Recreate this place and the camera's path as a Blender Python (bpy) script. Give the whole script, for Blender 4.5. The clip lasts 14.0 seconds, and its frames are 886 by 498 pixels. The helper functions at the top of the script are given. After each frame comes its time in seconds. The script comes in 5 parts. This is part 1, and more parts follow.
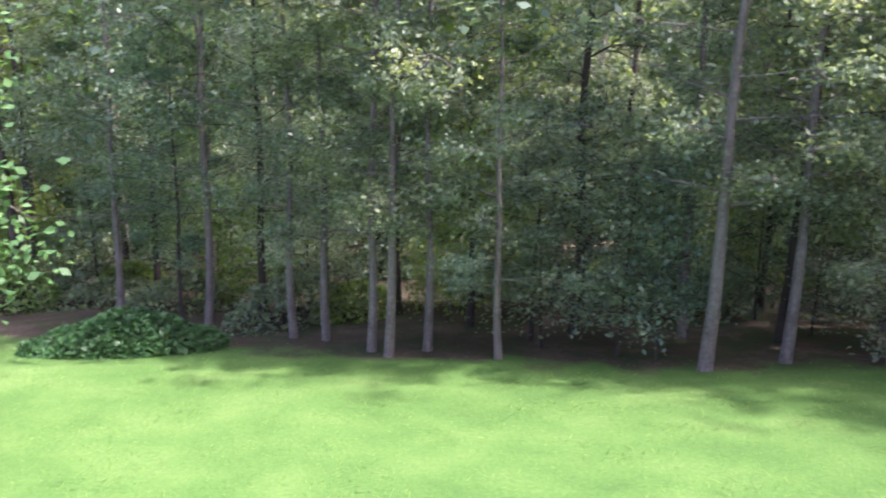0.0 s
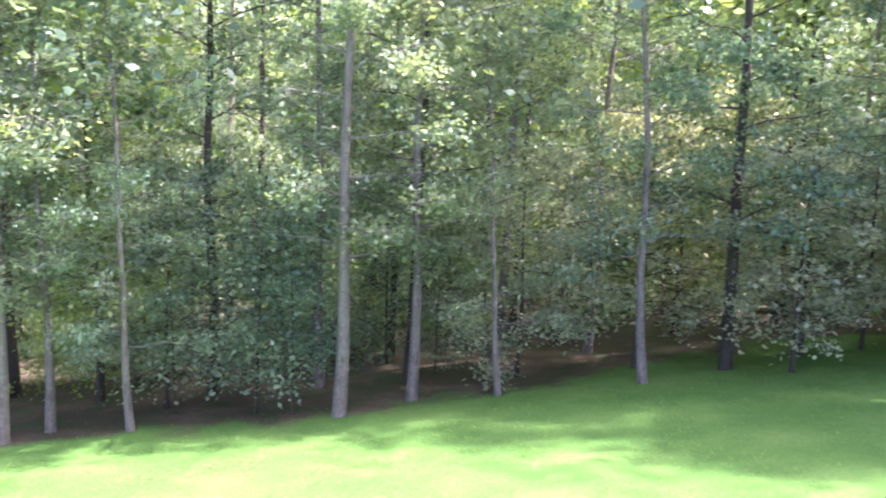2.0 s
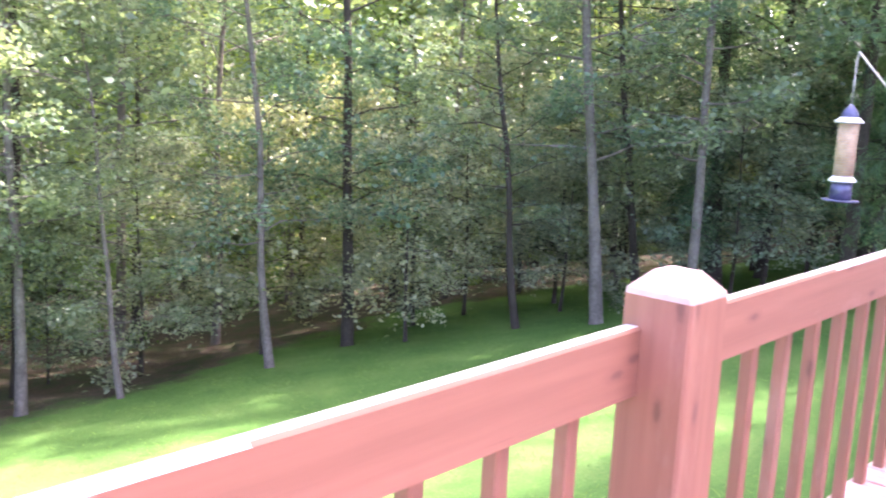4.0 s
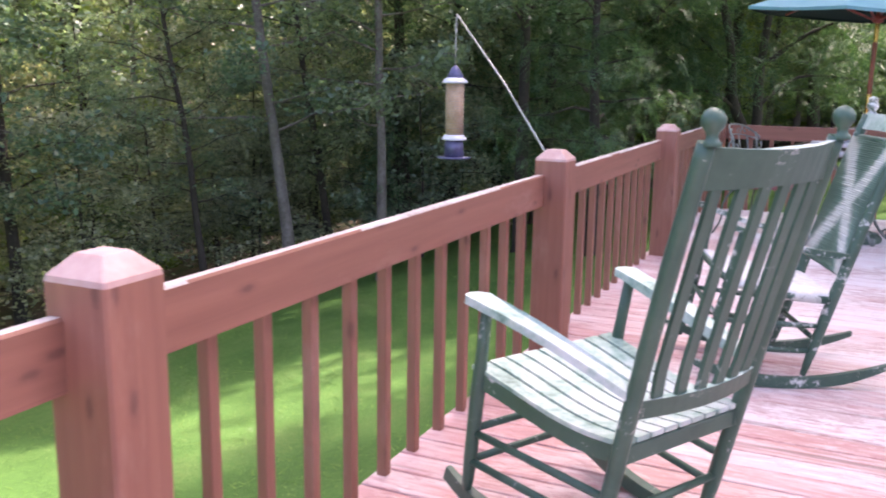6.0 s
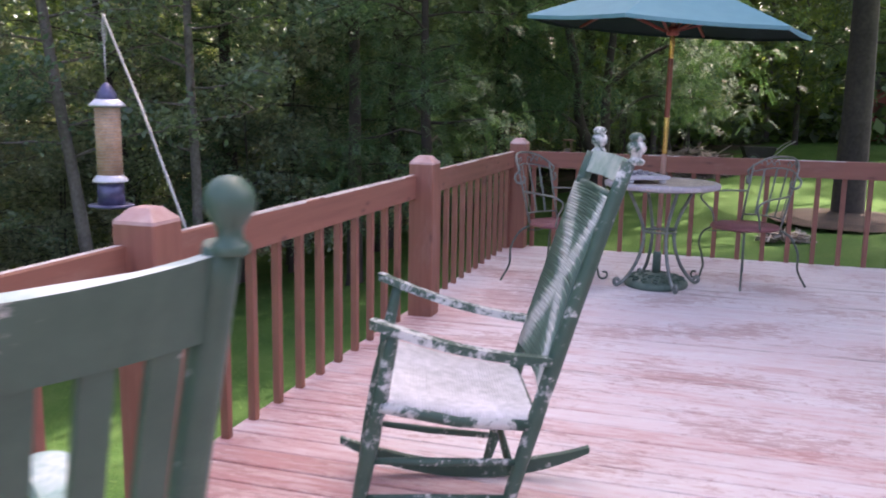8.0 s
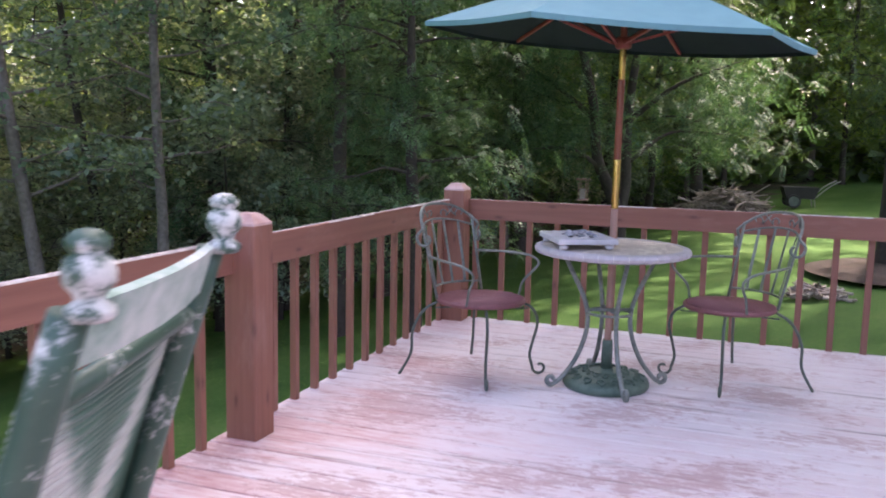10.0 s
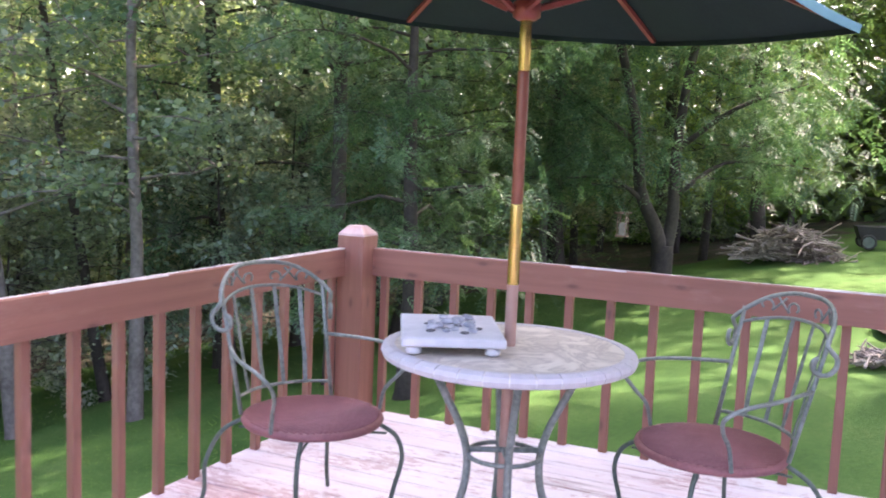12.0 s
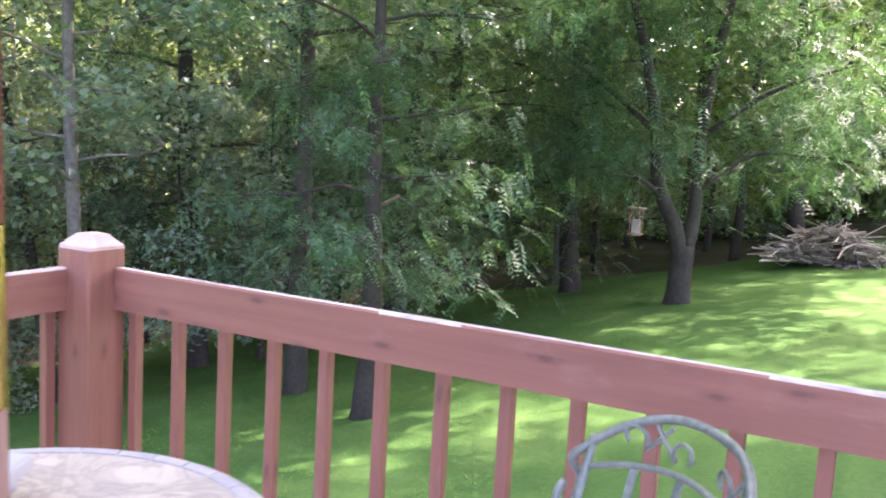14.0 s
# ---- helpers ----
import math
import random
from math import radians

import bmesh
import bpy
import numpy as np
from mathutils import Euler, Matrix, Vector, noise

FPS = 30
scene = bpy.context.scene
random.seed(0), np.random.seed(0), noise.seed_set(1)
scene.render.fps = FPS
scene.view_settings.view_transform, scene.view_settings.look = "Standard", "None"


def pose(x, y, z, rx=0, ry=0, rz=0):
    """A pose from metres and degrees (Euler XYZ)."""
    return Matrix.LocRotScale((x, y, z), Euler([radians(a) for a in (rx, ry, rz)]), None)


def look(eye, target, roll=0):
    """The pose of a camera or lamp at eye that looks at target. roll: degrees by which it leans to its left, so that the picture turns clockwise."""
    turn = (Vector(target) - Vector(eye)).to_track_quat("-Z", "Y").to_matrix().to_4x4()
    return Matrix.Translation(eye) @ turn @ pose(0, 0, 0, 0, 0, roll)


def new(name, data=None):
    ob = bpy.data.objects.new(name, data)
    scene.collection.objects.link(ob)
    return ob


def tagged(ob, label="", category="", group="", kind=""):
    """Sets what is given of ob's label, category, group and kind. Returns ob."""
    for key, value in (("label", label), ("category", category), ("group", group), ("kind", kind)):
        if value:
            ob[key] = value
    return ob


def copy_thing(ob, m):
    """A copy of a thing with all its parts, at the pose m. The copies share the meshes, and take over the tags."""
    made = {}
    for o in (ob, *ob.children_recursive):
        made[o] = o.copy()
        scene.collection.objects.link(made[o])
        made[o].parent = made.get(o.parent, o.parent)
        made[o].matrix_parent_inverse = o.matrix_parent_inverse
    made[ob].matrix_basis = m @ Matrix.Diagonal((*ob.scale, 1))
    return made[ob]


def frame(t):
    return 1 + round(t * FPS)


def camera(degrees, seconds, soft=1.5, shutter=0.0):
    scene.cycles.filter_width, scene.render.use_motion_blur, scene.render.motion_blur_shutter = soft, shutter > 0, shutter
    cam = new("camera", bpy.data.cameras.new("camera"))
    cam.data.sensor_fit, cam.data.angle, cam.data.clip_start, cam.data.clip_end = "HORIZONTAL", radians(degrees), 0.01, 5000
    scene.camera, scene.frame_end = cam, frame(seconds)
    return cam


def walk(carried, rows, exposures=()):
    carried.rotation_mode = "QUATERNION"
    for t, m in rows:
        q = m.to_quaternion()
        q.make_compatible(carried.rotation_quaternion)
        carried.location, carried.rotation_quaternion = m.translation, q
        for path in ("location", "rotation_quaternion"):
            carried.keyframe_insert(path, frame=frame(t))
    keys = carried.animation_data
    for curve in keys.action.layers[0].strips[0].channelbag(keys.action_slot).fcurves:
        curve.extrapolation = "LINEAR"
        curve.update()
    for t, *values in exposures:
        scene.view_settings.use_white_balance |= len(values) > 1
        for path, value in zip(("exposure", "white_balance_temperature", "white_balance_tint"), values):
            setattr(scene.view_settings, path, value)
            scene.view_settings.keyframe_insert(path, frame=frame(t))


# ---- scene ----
# camera
cam = camera(53.4, 14.0, 1.9, 0.3)
PATH = [
    (0.0, 1.269, -0.036, 1.348, 75.25, -0.94, -0.19),
    (0.5, 1.358, -0.048, 1.359, 76.29, -1.25, -6.19),
    (1.0, 1.482, -0.056, 1.362, 77.51, -1.65, -11.75),
    (1.5, 1.582, -0.231, 1.370, 78.76, -2.01, -17.13),
    (2.0, 1.579, -0.439, 1.376, 79.80, -2.20, -22.86),
    (2.5, 1.581, -0.567, 1.386, 80.40, -2.21, -28.66),
    (3.0, 1.596, -0.632, 1.381, 80.60, -2.36, -34.67),
    (3.5, 1.580, -0.730, 1.382, 80.51, -2.31, -40.81),
    (4.0, 1.656, -0.807, 1.373, 80.23, -2.70, -46.64),
    (6.5, 2.392, -1.341, 1.386, 78.72, -0.53, -68.05),
    (7.0, 2.820, -1.467, 1.412, 78.81, -0.60, -69.95),
    (7.5, 3.289, -1.590, 1.436, 79.28, -0.85, -71.59),
    (8.0, 3.773, -1.699, 1.407, 80.21, -0.94, -72.78),
    (8.5, 4.239, -1.823, 1.397, 80.86, -0.61, -72.97),
    (11.0, 6.799, -2.235, 1.445, 83.34, -1.86, -66.75),
    (11.5, 7.349, -2.278, 1.455, 83.64, -2.05, -65.78),
    (12.0, 7.855, -2.331, 1.436, 83.88, -2.29, -65.03),
    (12.5, 8.356, -2.367, 1.428, 83.86, -2.32, -64.45),
    (13.0, 8.853, -2.394, 1.422, 83.54, -2.76, -63.78),
    (13.5, 9.357, -2.420, 1.424, 83.17, -2.87, -63.04),
    (14.0, 9.807, -2.461, 1.436, 82.92, -3.27, -62.02),
]
EXPOSURES = [(0.0, 2.4, 6300, 33), (1.5, 3.1, 6300, 31), (3.0, 3.8, 6400, 27), (4.2, 3.7, 6800, 30), (6.3, 2.45, 7150, 28), (8.5, 2.15, 7150, 29), (11.0, 2.85, 7200, 27), (14.0, 3.7, 6900, 29)]
walk(cam, [(t, pose(*r)) for t, *r in PATH], EXPOSURES)

# world and sun
SUN_ELEVATION, SUN_AZIMUTH = radians(56), radians(108)   # azimuth clockwise from +y
world = bpy.data.worlds.new("sky")
scene.world = world
world.use_nodes = True
wn = world.node_tree
sky = wn.nodes.new("ShaderNodeTexSky")
sky.sky_type, sky.sun_disc = "NISHITA", False
sky.sun_elevation, sky.sun_rotation = SUN_ELEVATION, SUN_AZIMUTH
sky.air_density, sky.dust_density, sky.ozone_density = 0.8, 4.0, 0.7     # summer haze
wn.links.new(sky.outputs[0], wn.nodes["Background"].inputs[0])
wn.nodes["Background"].inputs[1].default_value = 0.15
sun_data = bpy.data.lights.new("sun", "SUN")
sun_data.energy, sun_data.angle, sun_data.color = 2.7, radians(1.3), (1.0, 0.95, 0.87)
sun = new("sun", sun_data)
toward = Vector((math.sin(SUN_AZIMUTH) * math.cos(SUN_ELEVATION), math.cos(SUN_AZIMUTH) * math.cos(SUN_ELEVATION), math.sin(SUN_ELEVATION)))
sun.matrix_world = look(toward * 60, (0, 0, 0))


# ---------------- materials ----------------
def material(name, rough=0.6, metal=0.0):
    m = bpy.data.materials.new(name)
    m.use_nodes = True
    nt = m.node_tree
    b = nt.nodes["Principled BSDF"]
    b.inputs["Roughness"].default_value, b.inputs["Metallic"].default_value = rough, metal
    return m, nt, b


def link(nt, a, b):
    nt.links.new(a, b)


def noise_node(nt, scale, detail=4.0, stretch=(1, 1, 1), space="Object", rough=0.55):
    tc = nt.nodes.new("ShaderNodeTexCoord")
    mp = nt.nodes.new("ShaderNodeMapping")
    mp.inputs["Scale"].default_value = stretch
    n = nt.nodes.new("ShaderNodeTexNoise")
    n.inputs["Scale"].default_value, n.inputs["Detail"].default_value, n.inputs["Roughness"].default_value = scale, detail, rough
    if space == "World":
        geo = nt.nodes.new("ShaderNodeNewGeometry")
        link(nt, geo.outputs["Position"], mp.inputs[0])
    else:
        link(nt, tc.outputs[space], mp.inputs[0])
    link(nt, mp.outputs[0], n.inputs["Vector"])
    return n.outputs["Fac"]


def ramp(nt, fac, stops):
    r = nt.nodes.new("ShaderNodeValToRGB")
    els = r.color_ramp.elements
    while len(els) < len(stops):
        els.new(0.5)
    for e, (p, c) in zip(els, stops):
        e.position, e.color = p, (*c, 1)
    link(nt, fac, r.inputs[0])
    return r.outputs[0]


def mix(nt, fac, a, b, kind="MIX"):
    n = nt.nodes.new("ShaderNodeMix")
    n.data_type, n.blend_type = "RGBA", kind
    for sock, v in ((n.inputs[0], fac), (n.inputs[6], a), (n.inputs[7], b)):
        if isinstance(v, (int, float)):
            sock.default_value = v
        elif isinstance(v, tuple):
            sock.default_value = (*v, 1)
        else:
            link(nt, v, sock)
    return n.outputs[2]


def mathn(nt, op, a, b=0.0):
    n = nt.nodes.new("ShaderNodeMath")
    n.operation = op
    for s, v in zip(n.inputs, (a, b)):
        if isinstance(v, (int, float)):
            s.default_value = v
        else:
            link(nt, v, s)
    return n.outputs[0]


def bump(nt, b, height, strength=0.3, distance=0.01):
    n = nt.nodes.new("ShaderNodeBump")
    n.inputs["Strength"].default_value, n.inputs["Distance"].default_value = strength, distance
    link(nt, height, n.inputs["Height"])
    link(nt, n.outputs[0], b.inputs["Normal"])


def speckled(name, c1, c2, scale=40, rough=0.5, metal=0.0, b_strength=0.2, space="Object", detail=5):
    m, nt, b = material(name, rough, metal)
    n = noise_node(nt, scale, detail, (1, 1, 1), space)
    n2 = noise_node(nt, scale / 9, 3, (1, 1, 1), space)
    f = mathn(nt, "ADD", mathn(nt, "MULTIPLY", n, 0.5), mathn(nt, "MULTIPLY", n2, 0.5))
    link(nt, ramp(nt, f, [(0.36, c1), (0.64, c2)]), b.inputs["Base Color"])
    if b_strength:
        bump(nt, b, n, b_strength, 0.003)
    return m



def stained_wood(name, stretch):
    """Red-brown stained lumber with grain, knots and paler wear."""
    m, nt, b = material(name, 0.62)
    grain = noise_node(nt, 26, 5, stretch)
    blot = noise_node(nt, 1.6, 3, (1, 1, 1), "World")
    c = ramp(nt, grain, [(0.25, (0.19, 0.078, 0.054)), (0.55, (0.26, 0.108, 0.076)), (0.8, (0.315, 0.136, 0.098))])
    c = mix(nt, mathn(nt, "MULTIPLY", blot, 0.5), c, (0.275, 0.118, 0.084))
    knots = nt.nodes.new("ShaderNodeTexVoronoi")
    knots.voronoi_dimensions = "2D"
    knots.inputs["Scale"].default_value = 1.0
    geo = nt.nodes.new("ShaderNodeNewGeometry")
    sep, flat = nt.nodes.new("ShaderNodeSeparateXYZ"), nt.nodes.new("ShaderNodeCombineXYZ")
    link(nt, geo.outputs["Position"], sep.inputs[0])
    run = sep.outputs[stretch.index(0.05)]
    over = mathn(nt, "ADD", sep.outputs[0], sep.outputs[1]) if stretch[2] == 0.05 else sep.outputs[2]
    link(nt, mathn(nt, "MULTIPLY", run, 2.2), flat.inputs[0])
    link(nt, mathn(nt, "MULTIPLY", over, 6.5), flat.inputs[1])
    link(nt, flat.outputs[0], knots.inputs["Vector"])
    kd = mathn(nt, "ADD", knots.outputs["Distance"], mathn(nt, "MULTIPLY", mathn(nt, "SUBTRACT", noise_node(nt, 45, 3, (1, 1, 1), "World"), 0.5), 0.06))
    k = ramp(nt, kd, [(0.03, (1, 1, 1)), (0.075, (0.3, 0.3, 0.3)), (0.14, (0, 0, 0))])
    c = mix(nt, mathn(nt, "MULTIPLY", k, 0.6), c, (0.085, 0.035, 0.03))
    crack = ramp(nt, noise_node(nt, 9, 7, tuple(s * (0.5 if s < 1 else 2.2) for s in stretch), "World", 0.7), [(0.66, (0, 0, 0)), (0.70, (1, 1, 1))])
    c = mix(nt, mathn(nt, "MULTIPLY", crack, 0.6), c, (0.13, 0.05, 0.04))
    chalk = ramp(nt, noise_node(nt, 5, 6, tuple(0.3 if s < 1 else 1.0 for s in stretch), "World", 0.7), [(0.56, (0, 0, 0)), (0.72, (1, 1, 1))])
    c = mix(nt, mathn(nt, "MULTIPLY", chalk, 0.25), c, (0.48, 0.30, 0.26))
    link(nt, c, b.inputs["Base Color"])
    bump(nt, b, grain, 0.25, 0.004)
    return m


WOOD_X = stained_wood("stained_wood_lengthwise", (0.05, 1, 1))
WOOD_Y = stained_wood("stained_wood_crosswise", (1, 0.05, 1))
WOOD_Z = stained_wood("stained_wood_upright", (1, 1, 0.05))


def deck_paint():
    m, nt, b = material("worn_deck_paint", 0.55)
    oi = nt.nodes.new("ShaderNodeObjectInfo")
    streak = noise_node(nt, 13, 8, (2.4, 0.28, 1), "World", 0.72)
    patch = noise_node(nt, 1.5, 6, (1.2, 0.5, 1), "World", 0.65)
    fine = noise_node(nt, 60, 3, (1, 0.1, 1), "World")
    gx = nt.nodes.new("ShaderNodeNewGeometry")
    sep = nt.nodes.new("ShaderNodeSeparateXYZ")
    link(nt, gx.outputs["Position"], sep.inputs[0])
    along = nt.nodes.new("ShaderNodeMapRange")      # boards get paler towards the far rail
    along.inputs[1].default_value, along.inputs[2].default_value = 6.0, 10.5
    along.inputs[3].default_value, along.inputs[4].default_value = -0.10, 0.09
    link(nt, sep.outputs[0], along.inputs[0])
    w = mathn(nt, "ADD", mathn(nt, "MULTIPLY", streak, 0.58), mathn(nt, "MULTIPLY", patch, 0.48))
    w = mathn(nt, "ADD", w, mathn(nt, "MULTIPLY", oi.outputs["Random"], 0.12))
    w = mathn(nt, "ADD", w, along.outputs[0])
    rim = nt.nodes.new("ShaderNodeMapRange")        # boards get redder towards the north railing
    rim.inputs[1].default_value, rim.inputs[2].default_value = -0.75, -0.05
    rim.inputs[3].default_value, rim.inputs[4].default_value = 0.0, -0.10
    link(nt, sep.outputs[1], rim.inputs[0])
    w = mathn(nt, "ADD", w, rim.outputs[0])
    c = ramp(nt, w, [(0.37, (0.50, 0.265, 0.255)), (0.47, (0.61, 0.43, 0.425)), (0.55, (0.67, 0.57, 0.575)), (0.70, (0.73, 0.69, 0.70))])
    dark = ramp(nt, noise_node(nt, 3.2, 7, (3.0, 0.14, 1), "World", 0.7), [(0.57, (0, 0, 0)), (0.66, (1, 1, 1))])
    c = mix(nt, mathn(nt, "MULTIPLY", dark, 0.8), c, (0.19, 0.13, 0.12))
    left = mathn(nt, "ADD", mathn(nt, "MULTIPLY", noise_node(nt, 22, 9, (1.8, 0.45, 1), "World", 0.78), 0.6), mathn(nt, "MULTIPLY", noise_node(nt, 2.1, 4, (1, 0.6, 1), "World"), 0.45))
    flake = ramp(nt, left, [(0.545, (0, 0, 0)), (0.575, (1, 1, 1))])
    c = mix(nt, mathn(nt, "MULTIPLY", flake, 0.55), c, (0.36, 0.17, 0.155))
    bare = ramp(nt, noise_node(nt, 34, 8, (2.0, 0.22, 1), "World", 0.8), [(0.58, (0, 0, 0)), (0.64, (1, 1, 1))])
    c = mix(nt, mathn(nt, "MULTIPLY", bare, 0.55), c, (0.73, 0.69, 0.69))
    link(nt, c, b.inputs["Base Color"])
    bump(nt, b, mathn(nt, "ADD", fine, streak), 0.35, 0.004)
    return m


DECK = deck_paint()
PALE_TOP = speckled("pale_rail_top", (0.34, 0.28, 0.26), (0.60, 0.56, 0.54), 22, 0.65, space="World", detail=8)
CAP_PAINT = speckled("pale_post_cap", (0.40, 0.22, 0.20), (0.55, 0.40, 0.38), 14, 0.55, space="World")


def worn_green(name, wear, weave=0.0):
    """Green chair paint rubbed through to pale wood on upward and outer edges."""
    m, nt, b = material(name, 0.42)
    n1 = noise_node(nt, 7, 6, (1, 1, 1), "Object", 0.7)
    n2 = noise_node(nt, 38, 5, (1, 1, 1), "Object", 0.7)
    w = mathn(nt, "ADD", mathn(nt, "MULTIPLY", n1, 0.6), mathn(nt, "MULTIPLY", n2, 0.4))
    f = ramp(nt, w, [(wear, (0, 0, 0)), (wear + 0.06, (1, 1, 1))])
    g = ramp(nt, n1, [(0.3, (0.034, 0.084, 0.060)), (0.7, (0.058, 0.122, 0.09))])
    c = mix(nt, f, g, (0.60, 0.62, 0.60))
    link(nt, c, b.inputs["Base Color"])
    bump(nt, b, n2, 0.25, 0.003)
    return m


GREEN = worn_green("green_chair_paint", 0.60)


def worn_mint():
    m, nt, b = material("green_seat_paint_worn_and_sheen", 0.45)
    n1 = noise_node(nt, 5, 5, (1, 1, 1), "Object", 0.6)
    n2 = noise_node(nt, 30, 4, (1, 1, 1), "Object", 0.6)
    w = mathn(nt, "ADD", mathn(nt, "MULTIPLY", n1, 0.7), mathn(nt, "MULTIPLY", n2, 0.3))
    c = ramp(nt, w, [(0.34, (0.07, 0.15, 0.11)), (0.44, (0.28, 0.42, 0.36)), (0.54, (0.50, 0.58, 0.54)), (0.66, (0.64, 0.66, 0.64))])
    link(nt, c, b.inputs["Base Color"])
    bump(nt, b, n2, 0.2, 0.003)
    return m


GREEN_SEAT = worn_mint()
GREEN_OLD = worn_green("green_paint_peeling", 0.545)
GREEN_BARE = worn_green("green_paint_mostly_peeled", 0.475)
WOVEN = speckled("woven_seat_paint_bare", (0.50, 0.51, 0.50), (0.84, 0.82, 0.83), 30, 0.6, detail=6)
def woven_back_paint():
    """Green paint with pale diagonal bands where the weave is rubbed bare."""
    m, nt, b = material("woven_back_paint_worn", 0.45)
    tc = nt.nodes.new("ShaderNodeTexCoord")
    sep = nt.nodes.new("ShaderNodeSeparateXYZ")
    link(nt, tc.outputs["Object"], sep.inputs[0])
    u = mathn(nt, "ABSOLUTE", mathn(nt, "DIVIDE", sep.outputs[0], 0.27))
    v = mathn(nt, "ABSOLUTE", mathn(nt, "DIVIDE", mathn(nt, "SUBTRACT", sep.outputs[2], 0.83), 0.31))
    d = mathn(nt, "ABSOLUTE", mathn(nt, "SUBTRACT", u, v))
    n1 = noise_node(nt, 14, 5, (1, 1, 1), "Object", 0.7)
    d = mathn(nt, "ADD", d, mathn(nt, "MULTIPLY", mathn(nt, "SUBTRACT", n1, 0.5), 0.45))
    c = ramp(nt, d, [(0.12, (0.54, 0.57, 0.54)), (0.32, (0.10, 0.19, 0.15)), (0.7, (0.055, 0.12, 0.09))])
    link(nt, c, b.inputs["Base Color"])
    return m


WOVEN_BACK = woven_back_paint()


IRON = speckled("weathered_green_iron", (0.10, 0.125, 0.11), (0.26, 0.29, 0.265), 60, 0.45, 0.25)
IRON_DARK = speckled("dark_green_iron", (0.05, 0.075, 0.06), (0.12, 0.15, 0.13), 60, 0.5, 0.2)
SEAT_RED = speckled("maroon_seat_mesh", (0.19, 0.07, 0.075), (0.28, 0.11, 0.115), 90, 0.55)
CAST_GREEN = speckled("cast_iron_green", (0.055, 0.105, 0.08), (0.12, 0.185, 0.145), 30, 0.5, 0.1)

def veined_stone():
    """Cream stone with warped veins and darker clouds."""
    m, nt, b = material("mottled_stone_tabletop", 0.62)
    warp = nt.nodes.new("ShaderNodeTexNoise")
    warp.inputs["Scale"].default_value, warp.inputs["Detail"].default_value, warp.inputs["Distortion"].default_value = 4.5, 7, 2.6
    tc = nt.nodes.new("ShaderNodeTexCoord")
    link(nt, tc.outputs["Object"], warp.inputs["Vector"])
    c = ramp(nt, warp.outputs["Fac"], [(0.28, (0.40, 0.34, 0.28)), (0.42, (0.57, 0.50, 0.41)), (0.48, (0.42, 0.36, 0.30)), (0.55, (0.63, 0.56, 0.46)), (0.72, (0.72, 0.66, 0.56))])
    fine = noise_node(nt, 60, 4)
    c = mix(nt, mathn(nt, "MULTIPLY", fine, 0.25), c, (0.70, 0.66, 0.60))
    link(nt, c, b.inputs["Base Color"])
    bump(nt, b, warp.outputs["Fac"], 0.2, 0.004)
    return m


STONE_TOP = veined_stone()
STONE_EDGE = speckled("grey_stone_tile_edge", (0.42, 0.40, 0.42), (0.60, 0.57, 0.59), 18, 0.45)
GROUT = speckled("pale_grout", (0.60, 0.59, 0.57), (0.68, 0.67, 0.64), 60, 0.8)
POLE_WOOD = speckled("varnished_pole_wood", (0.19, 0.055, 0.035), (0.27, 0.085, 0.05), 22, 0.35)
POLE_PINK = speckled("faded_pole_wood", (0.34, 0.19, 0.15), (0.42, 0.25, 0.20), 22, 0.5)
BRASS = speckled("brass_sleeve", (0.62, 0.42, 0.12), (0.72, 0.52, 0.20), 14, 0.25, 0.9)
RIB_RED = speckled("red_umbrella_rib", (0.23, 0.05, 0.04), (0.32, 0.08, 0.06), 30, 0.45)
TRAY = speckled("pale_grey_tray", (0.50, 0.50, 0.53), (0.64, 0.63, 0.66), 25, 0.5)
DARK_PEBBLE = speckled("dark_pebbles", (0.05, 0.05, 0.055), (0.16, 0.16, 0.17), 40, 0.6)
SHELL = speckled("grey_pebbles", (0.16, 0.17, 0.20), (0.55, 0.56, 0.60), 22, 0.5)
STEEL = speckled("galvanised_rod", (0.28, 0.28, 0.27), (0.42, 0.42, 0.40), 40, 0.45, 0.6)
BLUE_METAL = speckled("dark_blue_metal", (0.05, 0.05, 0.11), (0.13, 0.13, 0.24), 30, 0.35, 0.3)
RIM_WHITE = speckled("pale_metal_rim", (0.55, 0.55, 0.62), (0.72, 0.72, 0.78), 30, 0.4, 0.3)
SEED = speckled("seed_mix", (0.34, 0.20, 0.12), (0.62, 0.43, 0.30), 130, 0.8)


def fabric():
    m, nt, b = material("teal_umbrella_fabric", 0.75)
    n = noise_node(nt, 160, 3)
    n2 = noise_node(nt, 9.0, 3)
    link(nt, ramp(nt, n2, [(0.3, (0.105, 0.28, 0.31)), (0.7, (0.12, 0.305, 0.335))]), b.inputs["Base Color"])
    bump(nt, b, n, 0.15, 0.001)
    return m


FABRIC = fabric()
# canopy underside: its shade is put into a near-black green
FABRIC_SHADED = speckled("shaded_canopy_underside", (0.004, 0.018, 0.017), (0.007, 0.025, 0.023), 60, 0.85)


